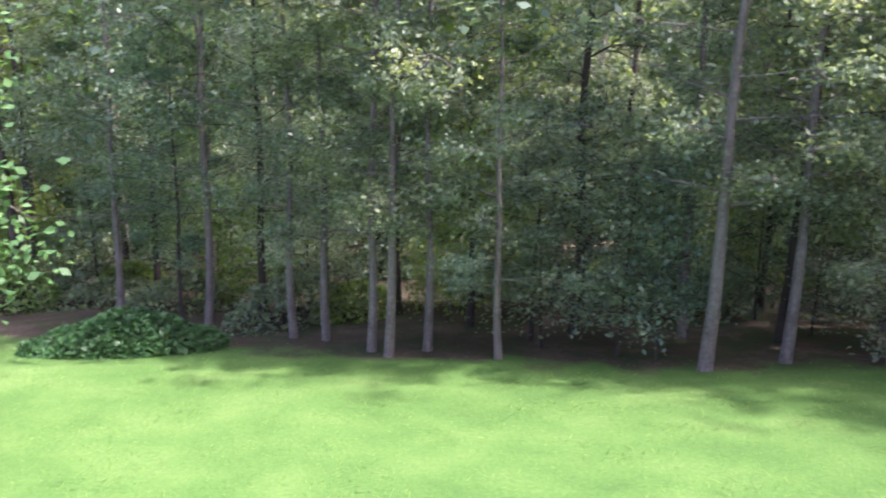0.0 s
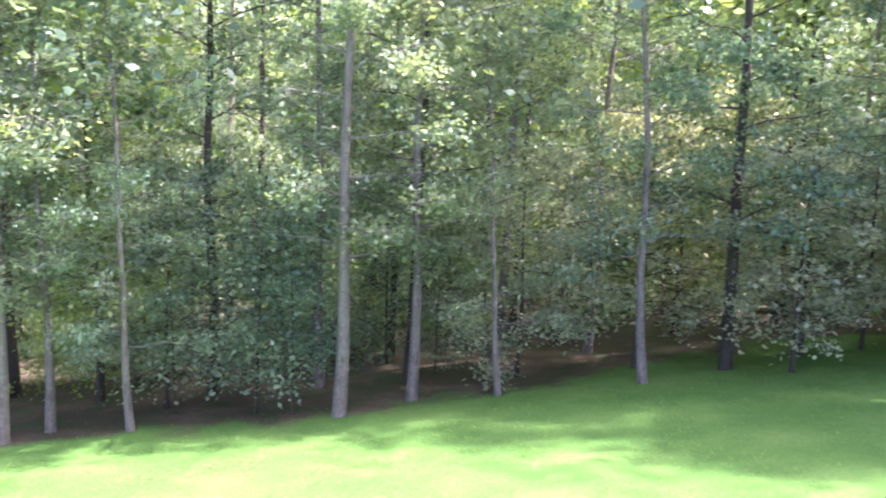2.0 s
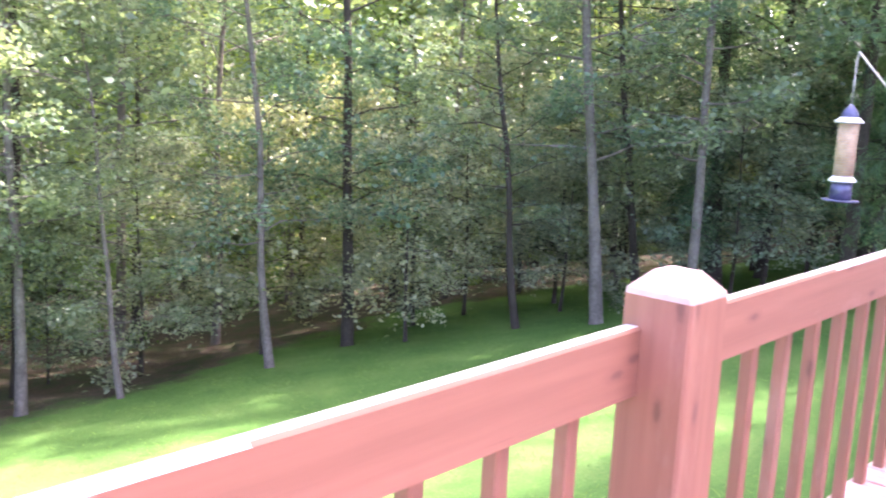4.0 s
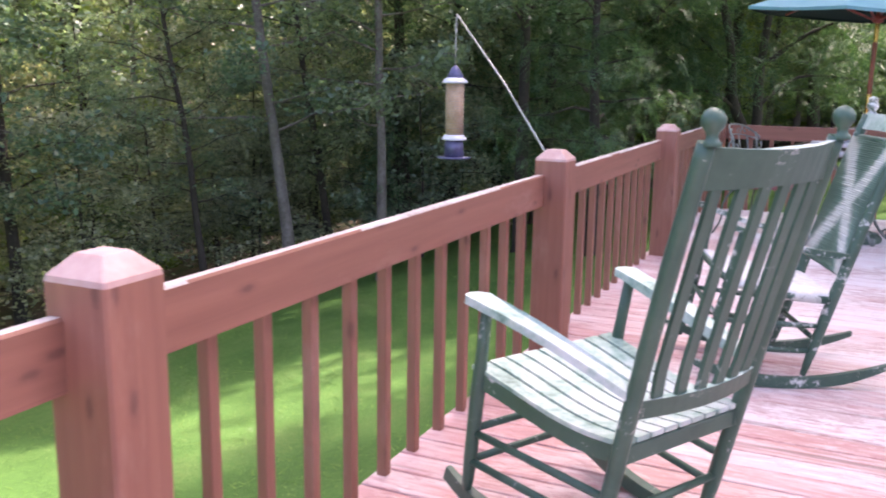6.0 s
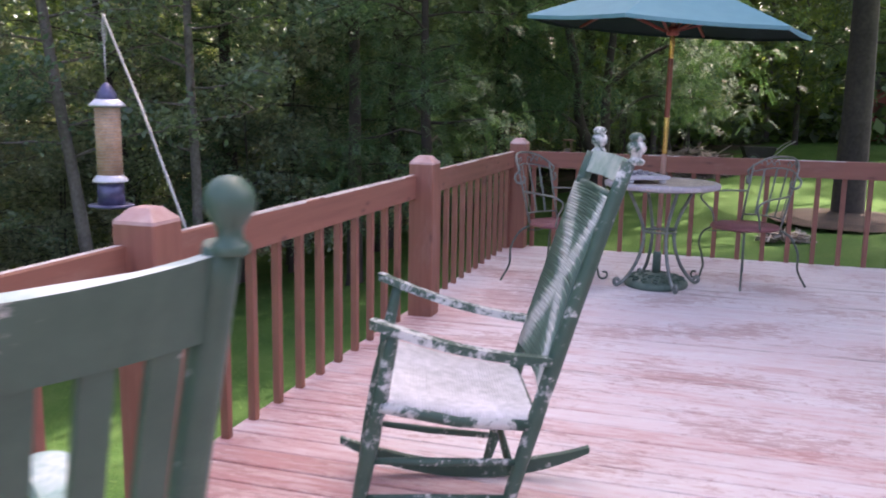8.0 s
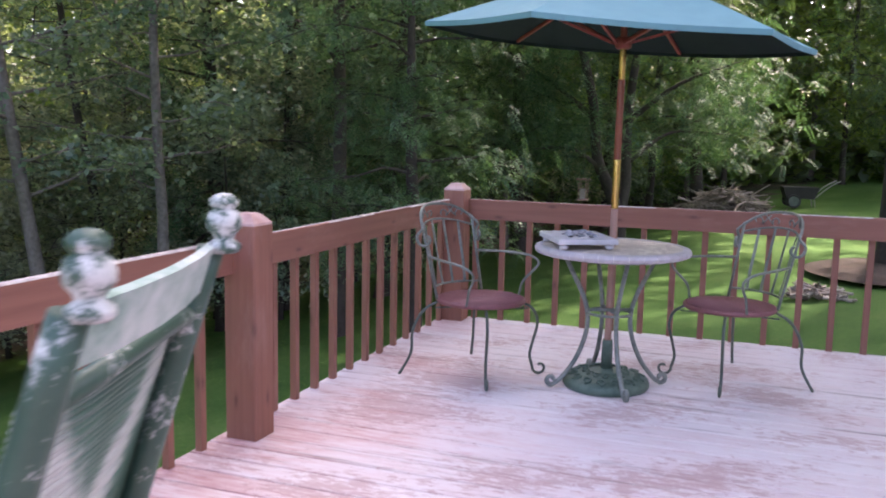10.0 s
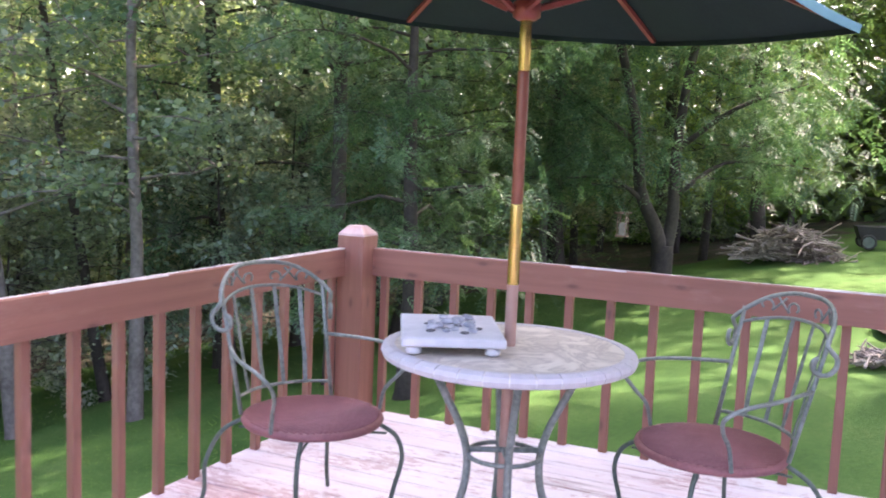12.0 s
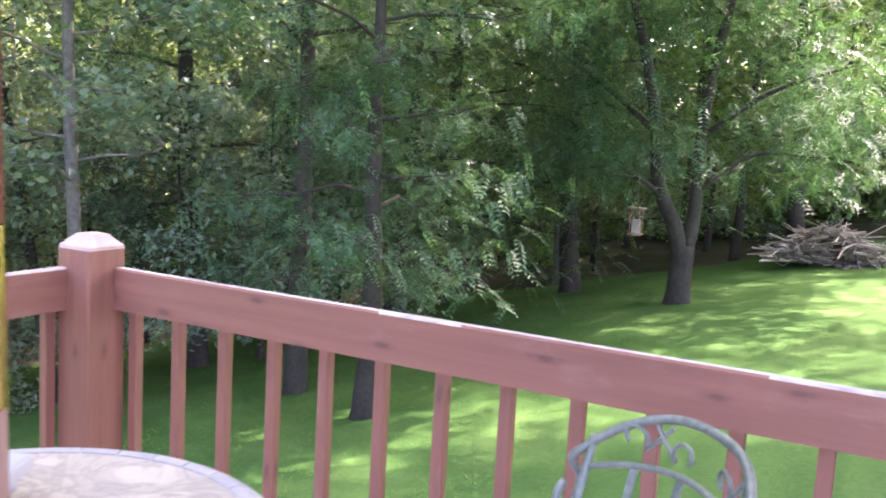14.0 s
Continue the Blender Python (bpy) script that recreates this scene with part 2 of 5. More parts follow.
def leaf_material(name, dark, mid, light, see=0.35):
    m, nt, b = material(name, 0.48)
    geo = nt.nodes.new("ShaderNodeNewGeometry")
    oi = nt.nodes.new("ShaderNodeObjectInfo")
    c = ramp(nt, geo.outputs["Random Per Island"], [(0.0, dark), (0.55, mid), (1.0, light)])
    tint = ramp(nt, oi.outputs["Random"], [(0.0, (0.62, 0.82, 0.85)), (0.5, (0.95, 1.0, 1.0)), (1.0, (1.12, 1.08, 0.9))])
    c = mix(nt, 1.0, c, tint, "MULTIPLY")
    link(nt, c, b.inputs["Base Color"])
    tr = nt.nodes.new("ShaderNodeBsdfTranslucent")
    link(nt, mix(nt, 1.0, c, (1.75, 1.65, 0.85), "MULTIPLY"), tr.inputs[0])
    ms = nt.nodes.new("ShaderNodeMixShader")
    ms.inputs[0].default_value = see
    link(nt, b.outputs[0], ms.inputs[1])
    link(nt, tr.outputs[0], ms.inputs[2])
    link(nt, ms.outputs[0], nt.nodes["Material Output"].inputs[0])
    return m


LEAF_WOODS = leaf_material("woodland_leaves", (0.10, 0.145, 0.115), (0.16, 0.215, 0.16), (0.26, 0.32, 0.235), 0.45)
LEAF_PINNATE = leaf_material("feathery_leaves", (0.055, 0.11, 0.068), (0.085, 0.16, 0.092), (0.14, 0.22, 0.125), 0.42)
# the glow of sunlit leaves is put into this yellow-green
LEAF_BRIGHT = leaf_material("sunlit_yellow_green_leaves", (0.11, 0.18, 0.065), (0.175, 0.26, 0.09), (0.26, 0.34, 0.13), 0.5)
LEAF_DOGWOOD = leaf_material("pale_glossy_leaves", (0.16, 0.195, 0.165), (0.24, 0.28, 0.23), (0.36, 0.39, 0.34), 0.4)
LEAF_BUSH = leaf_material("bush_leaves", (0.05, 0.12, 0.045), (0.08, 0.17, 0.06), (0.12, 0.22, 0.08))
BARK = speckled("grey_bark", (0.085, 0.072, 0.066), (0.20, 0.175, 0.165), 14, 0.9, 0, 0.8)
BARK_DARK = speckled("dark_bark", (0.024, 0.019, 0.016), (0.06, 0.048, 0.041), 14, 0.9, 0, 0.8)
STICKS = speckled("dry_sticks", (0.20, 0.16, 0.14), (0.55, 0.48, 0.43), 5, 0.9, space="World")
MULCH = speckled("dark_mulch", (0.03, 0.022, 0.018), (0.085, 0.06, 0.045), 26, 0.95, 0, 0.8)
SIDING = speckled("plain_house_siding", (0.42, 0.40, 0.37), (0.50, 0.48, 0.45), 8, 0.7)
SHED_RED = speckled("red_shed_boards", (0.25, 0.06, 0.05), (0.33, 0.09, 0.07), 8, 0.7)
SHED_WHITE = speckled("white_trim_paint", (0.70, 0.70, 0.69), (0.80, 0.80, 0.79), 12, 0.6)
ROOF = speckled("dark_roof", (0.05, 0.05, 0.05), (0.09, 0.085, 0.08), 20, 0.9)
RUBBER = speckled("black_rubber", (0.015, 0.015, 0.015), (0.035, 0.034, 0.032), 30, 0.7)


def ground_material():
    m, nt, b = material("lawn_and_forest_floor", 0.9)
    geo = nt.nodes.new("ShaderNodeNewGeometry")
    at = nt.nodes.new("ShaderNodeAttribute")
    at.attribute_name = "forest"
    edge = mathn(nt, "ADD", at.outputs["Fac"], mathn(nt, "MULTIPLY", mathn(nt, "SUBTRACT", noise_node(nt, 0.8, 5, (1, 1, 1), "World"), 0.5), 0.9))
    f = ramp(nt, edge, [(0.42, (0, 0, 0)), (0.58, (1, 1, 1))])
    g1 = noise_node(nt, 17, 8, (1, 1, 1), "World", 0.7)
    g2 = noise_node(nt, 0.8, 6, (1, 1, 1), "World")
    grass = ramp(nt, mathn(nt, "ADD", mathn(nt, "MULTIPLY", g1, 0.5), mathn(nt, "MULTIPLY", g2, 0.5)),
                 [(0.30, (0.037, 0.100, 0.024)), (0.50, (0.074, 0.160, 0.039)), (0.70, (0.134, 0.218, 0.067))])
    litter = ramp(nt, mathn(nt, "ADD", mathn(nt, "MULTIPLY", noise_node(nt, 16, 6, (1, 1, 1), "World", 0.75), 0.6), mathn(nt, "MULTIPLY", noise_node(nt, 0.7, 3, (1, 1, 1), "World"), 0.4)),
                  [(0.32, (0.035, 0.026, 0.021)), (0.5, (0.08, 0.06, 0.047)), (0.68, (0.18, 0.135, 0.105))])
    moss = ramp(nt, noise_node(nt, 1.1, 6, (1, 1, 1), "World", 0.7), [(0.46, (0, 0, 0)), (0.56, (1, 1, 1))])
    litter = mix(nt, mathn(nt, "MULTIPLY", moss, 0.7), litter, (0.035, 0.06, 0.024))
    link(nt, mix(nt, f, grass, litter), b.inputs["Base Color"])
    b.inputs["Specular IOR Level"].default_value = 0.15
    bump(nt, b, g1, 0.6, 0.03)
    return m


GROUND = ground_material()
GRASS = leaf_material("grass_blades", (0.045, 0.124, 0.026), (0.079, 0.172, 0.041), (0.14, 0.238, 0.069), 0.4)


# ---------------- mesh helpers ----------------
def part(name, bm, mat, parent=None, label=""):
    me = bpy.data.meshes.new(name)
    bm.to_mesh(me)
    bm.free()
    me.materials.append(mat)
    ob = new(name, me)
    if parent is not None:
        ob.parent = parent
    if label:
        ob["label"] = label
    return ob


def shared(name, me, parent, m):
    """One more object on an existing mesh."""
    ob = new(name, me)
    ob.parent = parent
    ob.matrix_basis = m
    return ob


def thing(name, m, label, category, group="", kind=""):
    ob = new(name)
    ob.matrix_basis = m
    return tagged(ob, label, category, group, kind)


def box(bm, c, s, bev=0.0, rot=None):
    r = bmesh.ops.create_cube(bm, size=1.0)
    vs = r["verts"]
    bmesh.ops.scale(bm, vec=s, verts=vs)
    if bev > 0:
        es = list({e for v in vs for e in v.link_edges})
        out = bmesh.ops.bevel(bm, geom=es, offset=bev, segments=1, affect="EDGES", profile=0.5)
        vs = list({v for f in out["faces"] for v in f.verts} | {v for v in vs if v.is_valid})
    if rot is not None:
        bmesh.ops.rotate(bm, cent=(0, 0, 0), matrix=rot, verts=vs)
    bmesh.ops.translate(bm, vec=c, verts=vs)
    return vs


def tube(bm, pts, radii, sides=8, cap=True, flat=1.0):
    """A round bar along points; radii one number or one a point. flat squashes the section's second axis."""
    pts = [Vector(p) for p in pts]
    if isinstance(radii, (int, float)):
        radii = [radii] * len(pts)
    rings, up = [], Vector((0, 0, 1))
    prev = None
    for i, p in enumerate(pts):
        d = (pts[min(i + 1, len(pts) - 1)] - pts[max(i - 1, 0)]).normalized()
        if prev is None:
            a = d.cross(up if abs(d.z) < 0.95 else Vector((1, 0, 0))).normalized()
        else:
            a = (prev - d * prev.dot(d)).normalized()
        prev = a
        b = d.cross(a)
        ring = []
        for k in range(sides):
            q = 2 * math.pi * k / sides
            ring.append(bm.verts.new(p + radii[i] * (math.cos(q) * a + flat * math.sin(q) * b)))
        rings.append(ring)
    for r0, r1 in zip(rings, rings[1:]):
        for k in range(sides):
            f = bm.faces.new((r0[k], r0[(k + 1) % sides], r1[(k + 1) % sides], r1[k]))
            f.smooth = True
    if cap:
        bm.faces.new(rings[0][::-1])
        bm.faces.new(rings[-1])
    return rings


def lathe(bm, profile, sides=16, c=(0, 0, 0)):
    """profile: (radius, z) from bottom to top."""
    rings = []
    for r, z in profile:
        rings.append([bm.verts.new((c[0] + r * math.cos(2 * math.pi * k / sides), c[1] + r * math.sin(2 * math.pi * k / sides), c[2] + z)) for k in range(sides)])
    for r0, r1 in zip(rings, rings[1:]):
        for k in range(sides):
            f = bm.faces.new((r0[k], r0[(k + 1) % sides], r1[(k + 1) % sides], r1[k]))
            f.smooth = True
    bm.faces.new(rings[0][::-1])
    bm.faces.new(rings[-1])


def slab(bm, lower, upper):
    """A solid between two outlines with as many points each."""
    a = [bm.verts.new(p) for p in lower]
    b = [bm.verts.new(p) for p in upper]
    n = len(a)
    for k in range(n):
        bm.faces.new((a[k], a[(k + 1) % n], b[(k + 1) % n], b[k]))
    bm.faces.new(a[::-1])
    bm.faces.new(b)


def sweep(bm, pts, sides_vec, w, h):
    """A rectangular bar along points, w wide along sides_vec, h thick."""
    pts = [Vector(p) for p in pts]
    s = Vector(sides_vec).normalized()
    rings = []
    for i, p in enumerate(pts):
        d = (pts[min(i + 1, len(pts) - 1)] - pts[max(i - 1, 0)]).normalized()
        n = s.cross(d).normalized()
        ww = w[i] if isinstance(w, (list, tuple)) else w
        rings.append([bm.verts.new(p + s * a * ww / 2 + n * b * h / 2) for a, b in ((-1, -1), (1, -1), (1, 1), (-1, 1))])
    for r0, r1 in zip(rings, rings[1:]):
        for k in range(4):
            bm.faces.new((r0[k], r0[(k + 1) % 4], r1[(k + 1) % 4], r1[k]))
    bm.faces.new(rings[0][::-1])
    bm.faces.new(rings[-1])


def spiral(c, r0, r1, a0, a1, n, axis_u, axis_v):
    c, u, v = Vector(c), Vector(axis_u), Vector(axis_v)
    out = []
    for i in range(n + 1):
        f = i / n
        r, a = r0 + (r1 - r0) * f, a0 + (a1 - a0) * f
        out.append(c + u * r * math.cos(a) + v * r * math.sin(a))
    return out


def smooth_path(pts, n=6):
    """Catmull-Rom through the points."""
    P = [Vector(p) for p in pts]
    P = [P[0] * 2 - P[1]] + P + [P[-1] * 2 - P[-2]]
    out = []
    for i in range(1, len(P) - 2):
        a, b, c, d = P[i - 1:i + 3]
        for k in range(n):
            t = k / n
            out.append(0.5 * ((2 * b) + (c - a) * t + (2 * a - 5 * b + 4 * c - d) * t * t + (3 * b - a - 3 * c + d) * t ** 3))
    out.append(P[-2])
    return out


# ---------------- ground ----------------
def ground_z(x, y):
    yy = y if y > -1 else -1 + 4 * math.tanh((y + 1) / 4) * 0.6
    s = 0.03 * x - 0.19 * yy
    return -1.95 + 12 * math.tanh(s / 12)


FOREST_EDGE = [(-60, 26), (-12, 19), (-6, 17.2), (-2, 16.2), (3, 14.6), (6, 14.0), (10, 14.2), (14, 15), (18, 15.5), (21, 14), (25, 12), (28.5, 9.2), (30.5, 6), (31.5, 3.2), (33, 0.8), (37, -2), (60, -10)]


def forest_depth(x, y):
    """How far a place lies inside the woods (negative on the lawn)."""
    if x <= FOREST_EDGE[0][0]:
        return y - FOREST_EDGE[0][1]
    for (x0, y0), (x1, y1) in zip(FOREST_EDGE, FOREST_EDGE[1:]):
        if x0 <= x <= x1:
            e = y0 + (y1 - y0) * (x - x0) / (x1 - x0)
            return (y - e) * (x1 - x0) / math.hypot(x1 - x0, y1 - y0)
    return y - FOREST_EDGE[-1][1]


def build_ground():
    xs = [-2000, -700, -300, -140, -90] + [-60 + i for i in range(131)] + [100, 150, 300, 700, 2000]
    ys = [-2000, -700, -300, -120, -60, -40] + [-30 + i for i in range(101)] + [100, 150, 300, 700, 2000]
    verts, faces, val = [], [], []
    for y in ys:
        for x in xs:
            h = ground_z(x, y) + 0.07 * noise.noise((x * 0.22, y * 0.22, 0)) + 0.02 * noise.noise((x * 0.9, y * 0.9, 3))
            d = forest_depth(x, y)
            if d > 1:
                h += 0.12 * noise.noise((x * 0.5, y * 0.5, 7))
            verts.append((x, y, h))
            val.append(min(1.0, max(0.0, 0.5 + d * 0.22)))
    w = len(xs)
    for j in range(len(ys) - 1):
        for i in range(w - 1):
            faces.append((j * w + i, j * w + i + 1, (j + 1) * w + i + 1, (j + 1) * w + i))
    me = bpy.data.meshes.new("ground")
    me.from_pydata(verts, [], faces)
    me.polygons.foreach_set("use_smooth", [True] * len(faces))
    at = me.attributes.new("forest", "FLOAT", "POINT")
    at.data.foreach_set("value", val)
    me.materials.append(GROUND)
    return tagged(new("ground", me), "sloping green lawn running into brown leaf-covered forest floor", "ground", kind="structure")


build_ground()


# ---------------- deck and railing ----------------
DECK_W, DECK_E, DECK_N, DECK_S = -3.0, 12.12, 0.20, -5.0
BOARD, GAP = 0.139, 0.009
deck = thing("deck_floor", pose(0, 0, 0), "raised wooden deck with worn pink-red painted planks", "deck", kind="structure")


def frame_board(name, c, s, mat):
    bm = bmesh.new()
    box(bm, c, s, 0.004)
    return part(name, bm, mat, deck)


frame_board("rim_board", ((DECK_W + DECK_E) / 2, DECK_N - 0.05, -0.15), (DECK_E - DECK_W - 0.1, 0.04, 0.22), WOOD_X)
frame_board("rim_board", (DECK_E - 0.05, (DECK_N + DECK_S) / 2, -0.15), (0.04, DECK_N - DECK_S - 0.2, 0.22), WOOD_Y)
for i in range(9):
    frame_board("joist", ((DECK_W + DECK_E) / 2, DECK_N - 0.6 - i * 0.55, -0.13), (DECK_E - DECK_W - 0.2, 0.04, 0.18), WOOD_X)
for x in (-2.5, 2.4, 7.2, 11.8):
    for y in (-0.3, -4.6):
        z = ground_z(x, y) - 0.2
        frame_board("support_post", (x, y, (z - 0.24) / 2), (0.14, 0.14, -0.24 - z), WOOD_Z)

wall = bmesh.new()
box(wall, (4.5, DECK_S - 0.15, 0.4), (19, 0.25, 4.6), 0.01)
tagged(part("wall_house", wall, SIDING), "plain pale house wall behind the deck", "wall", kind="structure")

POSTS_A = [-2.55, 0.38, 3.26, 6.15, 9.05, 11.895]     # west face of each post along the north railing
POST = 0.16
railing = thing("deck_railing", pose(0, 0, 0), "red-brown stained wooden deck railing with square balusters", "railing", kind="structure")


def post_mesh():
    bm = bmesh.new()
    h, z0, z1 = POST / 2, -0.05, 0.985
    b = 0.006
    base = [(-h + b, -h), (h - b, -h), (h, -h + b), (h, h - b), (h - b, h), (-h + b, h), (-h, h - b), (-h, -h + b)]
    def ring(z, k):
        return [bm.verts.new((x * k, y * k, z)) for x, y in base]
    rings = [ring(z0, 1), ring(z1, 1), ring(z1 + 0.012, 0.97), ring(z1 + 0.048, 0.52), ring(z1 + 0.052, 0.46)]
    for r0, r1 in zip(rings, rings[1:]):
        for k in range(8):
            bm.faces.new((r0[k], r0[(k + 1) % 8], r1[(k + 1) % 8], r1[k]))
    bm.faces.new(rings[-1])
    bm.faces.new(rings[0][::-1])
    # cap facets are paler than the post's sides
    for f in bm.faces:
        if f.calc_center_median().z > z1 + 0.004:
            f.material_index = 1
    me = bpy.data.meshes.new("post")
    bm.to_mesh(me)
    bm.free()
    me.materials.append(WOOD_Z)
    me.materials.append(CAP_PAINT)
    return me


def baluster_mesh():
    bm = bmesh.new()
    box(bm, (0, 0, 0.34), (0.040, 0.036, 0.98), 0.003)
    me = bpy.data.meshes.new("baluster")
    bm.to_mesh(me)
    bm.free()
    me.materials.append(WOOD_Z)
    return me


POST_ME, BAL_ME = post_mesh(), baluster_mesh()
RAIL_Y0, RAIL_Y1 = 0.105, 0.145          # the rail board's inner and outer face
for x in POSTS_A:
    shared("post", POST_ME, railing, pose(x + POST / 2, 0.075, 0))
for y in (-3.95, -4.9):
    shared("post", POST_ME, railing, pose(11.975, y, 0))


def rail(a, b, along, name="top_rail"):
    """A board on edge, its top slightly crowned, from a to b along x or y."""
    bm = bmesh.new()
    n = 14
    lo, hi = 0.768, 0.918
    rings = []
    for i in range(n + 1):
        s = a + (b - a) * i / n
        w = 0.0025 * noise.noise((s * 0.9, 2 if along == "x" else 9, 0))
        prof = [(RAIL_Y0, lo), (RAIL_Y1, lo), (RAIL_Y1, hi - 0.004), (RAIL_Y1 - 0.004, hi), (RAIL_Y0 + 0.006, hi + 0.001), (RAIL_Y0, hi - 0.006)]
        ring = []
        for p, z in prof:
            ring.append(bm.verts.new((s, p, z + w) if along == "x" else (11.9 + p, s, z + w)))
        rings.append(ring)
    for r0, r1 in zip(rings, rings[1:]):
        for k in range(6):
            bm.faces.new((r0[k], r0[(k + 1) % 6], r1[(k + 1) % 6], r1[k]))
    bm.faces.new(rings[0][::-1])
    bm.faces.new(rings[-1])
    bmesh.ops.recalc_face_normals(bm, faces=bm.faces[:])
    # top faces get a paler colour than the board's sides
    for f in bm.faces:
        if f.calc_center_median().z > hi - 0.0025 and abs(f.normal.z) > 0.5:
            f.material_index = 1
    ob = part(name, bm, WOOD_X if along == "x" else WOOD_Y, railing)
    ob.data.materials.append(PALE_TOP)
    return ob


BALUSTERS = {-2.55: (-2.28, 0.2235), 0.38: (0.637, 0.2235), 3.26: (3.51, 0.227), 6.15: (6.377, 0.227), 9.05: (9.2635, 0.2165)}     # first one and spacing after each post
for x0, x1 in zip(POSTS_A, POSTS_A[1:]):
    a, b = x0 + POST - 0.004, x1 + 0.004
    rail(a, b, "x")
    x, step = BALUSTERS[x0]
    while x < b - 0.02:
        shared("baluster", BAL_ME, railing, pose(x, RAIL_Y1 + 0.019, 0, 0, 0.5 * noise.noise((x * 7, 0, 0)), 1.5 * noise.noise((x * 5, 1, 0))))
        x += step
for y1, y0 in ((-0.005, -3.87), (-4.03, -4.82)):
    rail(y0, y1, "y")
    n = int((y1 - y0) / 0.2097)
    for i in range(n):
        y = -0.05 - i * 0.2097 if y1 > -1 else y1 - 0.1 - i * 0.2097
        shared("baluster", BAL_ME, railing, pose(11.9 + RAIL_Y1 + 0.021, y, 0, 0.5 * noise.noise((y * 7, 4, 0)), 0, 90 + 1.5 * noise.noise((y * 5, 3, 0))))


# ---------------- rocking chairs ----------------
def runner_z(y):
    return y * y / 2.3


def back_y(z):
    """The line of a rocking chair's leaning back posts."""
    return -0.17 - 0.265 * (z - 0.08) / 1.12 - 0.03 * max(0, (z - 0.45)) ** 2


def front_y(z):
    """The line of its front legs, their feet set forward."""
    return 0.335 - 0.16 * (z - 0.08)


def rocker_base(chair, hw, hwf, mat, front_r, back_r, finial, top, arm_z):
    for sx in (-1, 1):
        bm = bmesh.new()
        ys = [-0.52 + 0.96 * i / 16 for i in range(17)]
        sweep(bm, [(sx * (hw * 0.96 + (hwf - hw) * max(0.0, min(1.0, (y + 0.17) / 0.5))), y, runner_z(y) + 0.026) for y in ys], (1, 0, 0), [0.02 + 0.018 * min(1, 6 * min(i, 16 - i) / 16) for i in range(17)], 0.05)
        part("rocker", bm, mat, chair)
        bm = bmesh.new()
        zs = [runner_z(-0.17) + 0.05, 0.16, 0.30, 0.40, 0.47, 0.7, 0.95, finial[0][1] - 0.03, finial[0][1] + 0.008]
        rr = [back_r * 0.72, back_r * 0.95, back_r, back_r, back_r, back_r, back_r, back_r * 0.95, back_r * 0.92]
        tube(bm, [(sx * (hw + 0.022 * z), back_y(z), z) for z in zs], rr, 12)
        post = part("back_post", bm, mat, chair)
        bm = bmesh.new()
        lathe(bm, finial, 14, (sx * (hw + 0.022 * top), back_y(top), 0))
        part("finial", bm, mat, post)
        bm = bmesh.new()
        zf = [runner_z(0.33) + 0.045, 0.13, 0.2, 0.44, 0.50, 0.56, arm_z]
        tube(bm, [(sx * (hwf - 0.01 + 0.03 * z), front_y(z), z) for z in zf], [front_r * 0.7, front_r * 0.9, front_r, front_r * 1.12, front_r, front_r * 0.9, front_r * 0.85], 10)
        part("front_leg", bm, mat, chair)
        for z in (0.17, 0.27):
            bm = bmesh.new()
            tube(bm, [(sx * hwf, front_y(z + 0.03), z + 0.03), (sx * (hw + 0.005), back_y(z), z)], 0.0125, 8)
            part("side_stretcher", bm, mat, chair)
    for y, z, w in ((front_y(0.2), 0.20, hwf), (front_y(0.31), 0.31, hwf), (back_y(0.2), 0.2, hw)):
        bm = bmesh.new()
        tube(bm, [(-w, y, z), (w, y, z)], 0.0125, 8)
        part("cross_stretcher", bm, mat, chair)


def arm(chair, hw, hwf, mat, w0, w1, reach, arm_z, fall):
    for sx in (-1, 1):
        bm = bmesh.new()
        y0, y1, z0, z1 = back_y(arm_z - fall) + 0.01, reach, arm_z - fall, arm_z + 0.012
        low, up = [], []
        outline = []
        n = 8
        for i in range(n + 1):
            f = i / n
            outline.append((-(w0 + (w1 - w0) * f) / 2, y0 + (y1 - y0) * f, f))
        for k in range(1, 6):
            a = math.pi * (1 - k / 6)
            outline.append((w1 / 2 * math.cos(a), y1 + w1 / 2 * math.sin(a), 1.0))
        for i in range(n, -1, -1):
            f = i / n
            outline.append(((w0 + (w1 - w0) * f) / 2, y0 + (y1 - y0) * f, f))
        for x, y, f in outline:
            zc = z0 + (z1 - z0) * f + 0.012 * math.sin(math.pi * f)
            xc = sx * (hw + 0.012 + (hwf - hw) * f)
            low.append((xc + x, y, zc - 0.013))
            up.append((xc + x * 0.94, y, zc + 0.011))
        slab(bm, low, up)
        bmesh.ops.recalc_face_normals(bm, faces=bm.faces[:])
        part("armrest", bm, mat, chair)


def ball_finial(z):
    p = [(0.0205, z - 0.058), (0.0215, z - 0.056), (0.0215, z - 0.050), (0.0205, z - 0.047), (0.015, z - 0.042), (0.014, z - 0.033), (0.0155, z - 0.027)]
    for k in range(1, 9):
        a = -math.pi / 2 + math.pi * (0.16 + 0.84 * k / 8)
        p.append((max(0.0015, 0.029 * math.cos(a)), z + 0.029 * math.sin(a)))
    return p


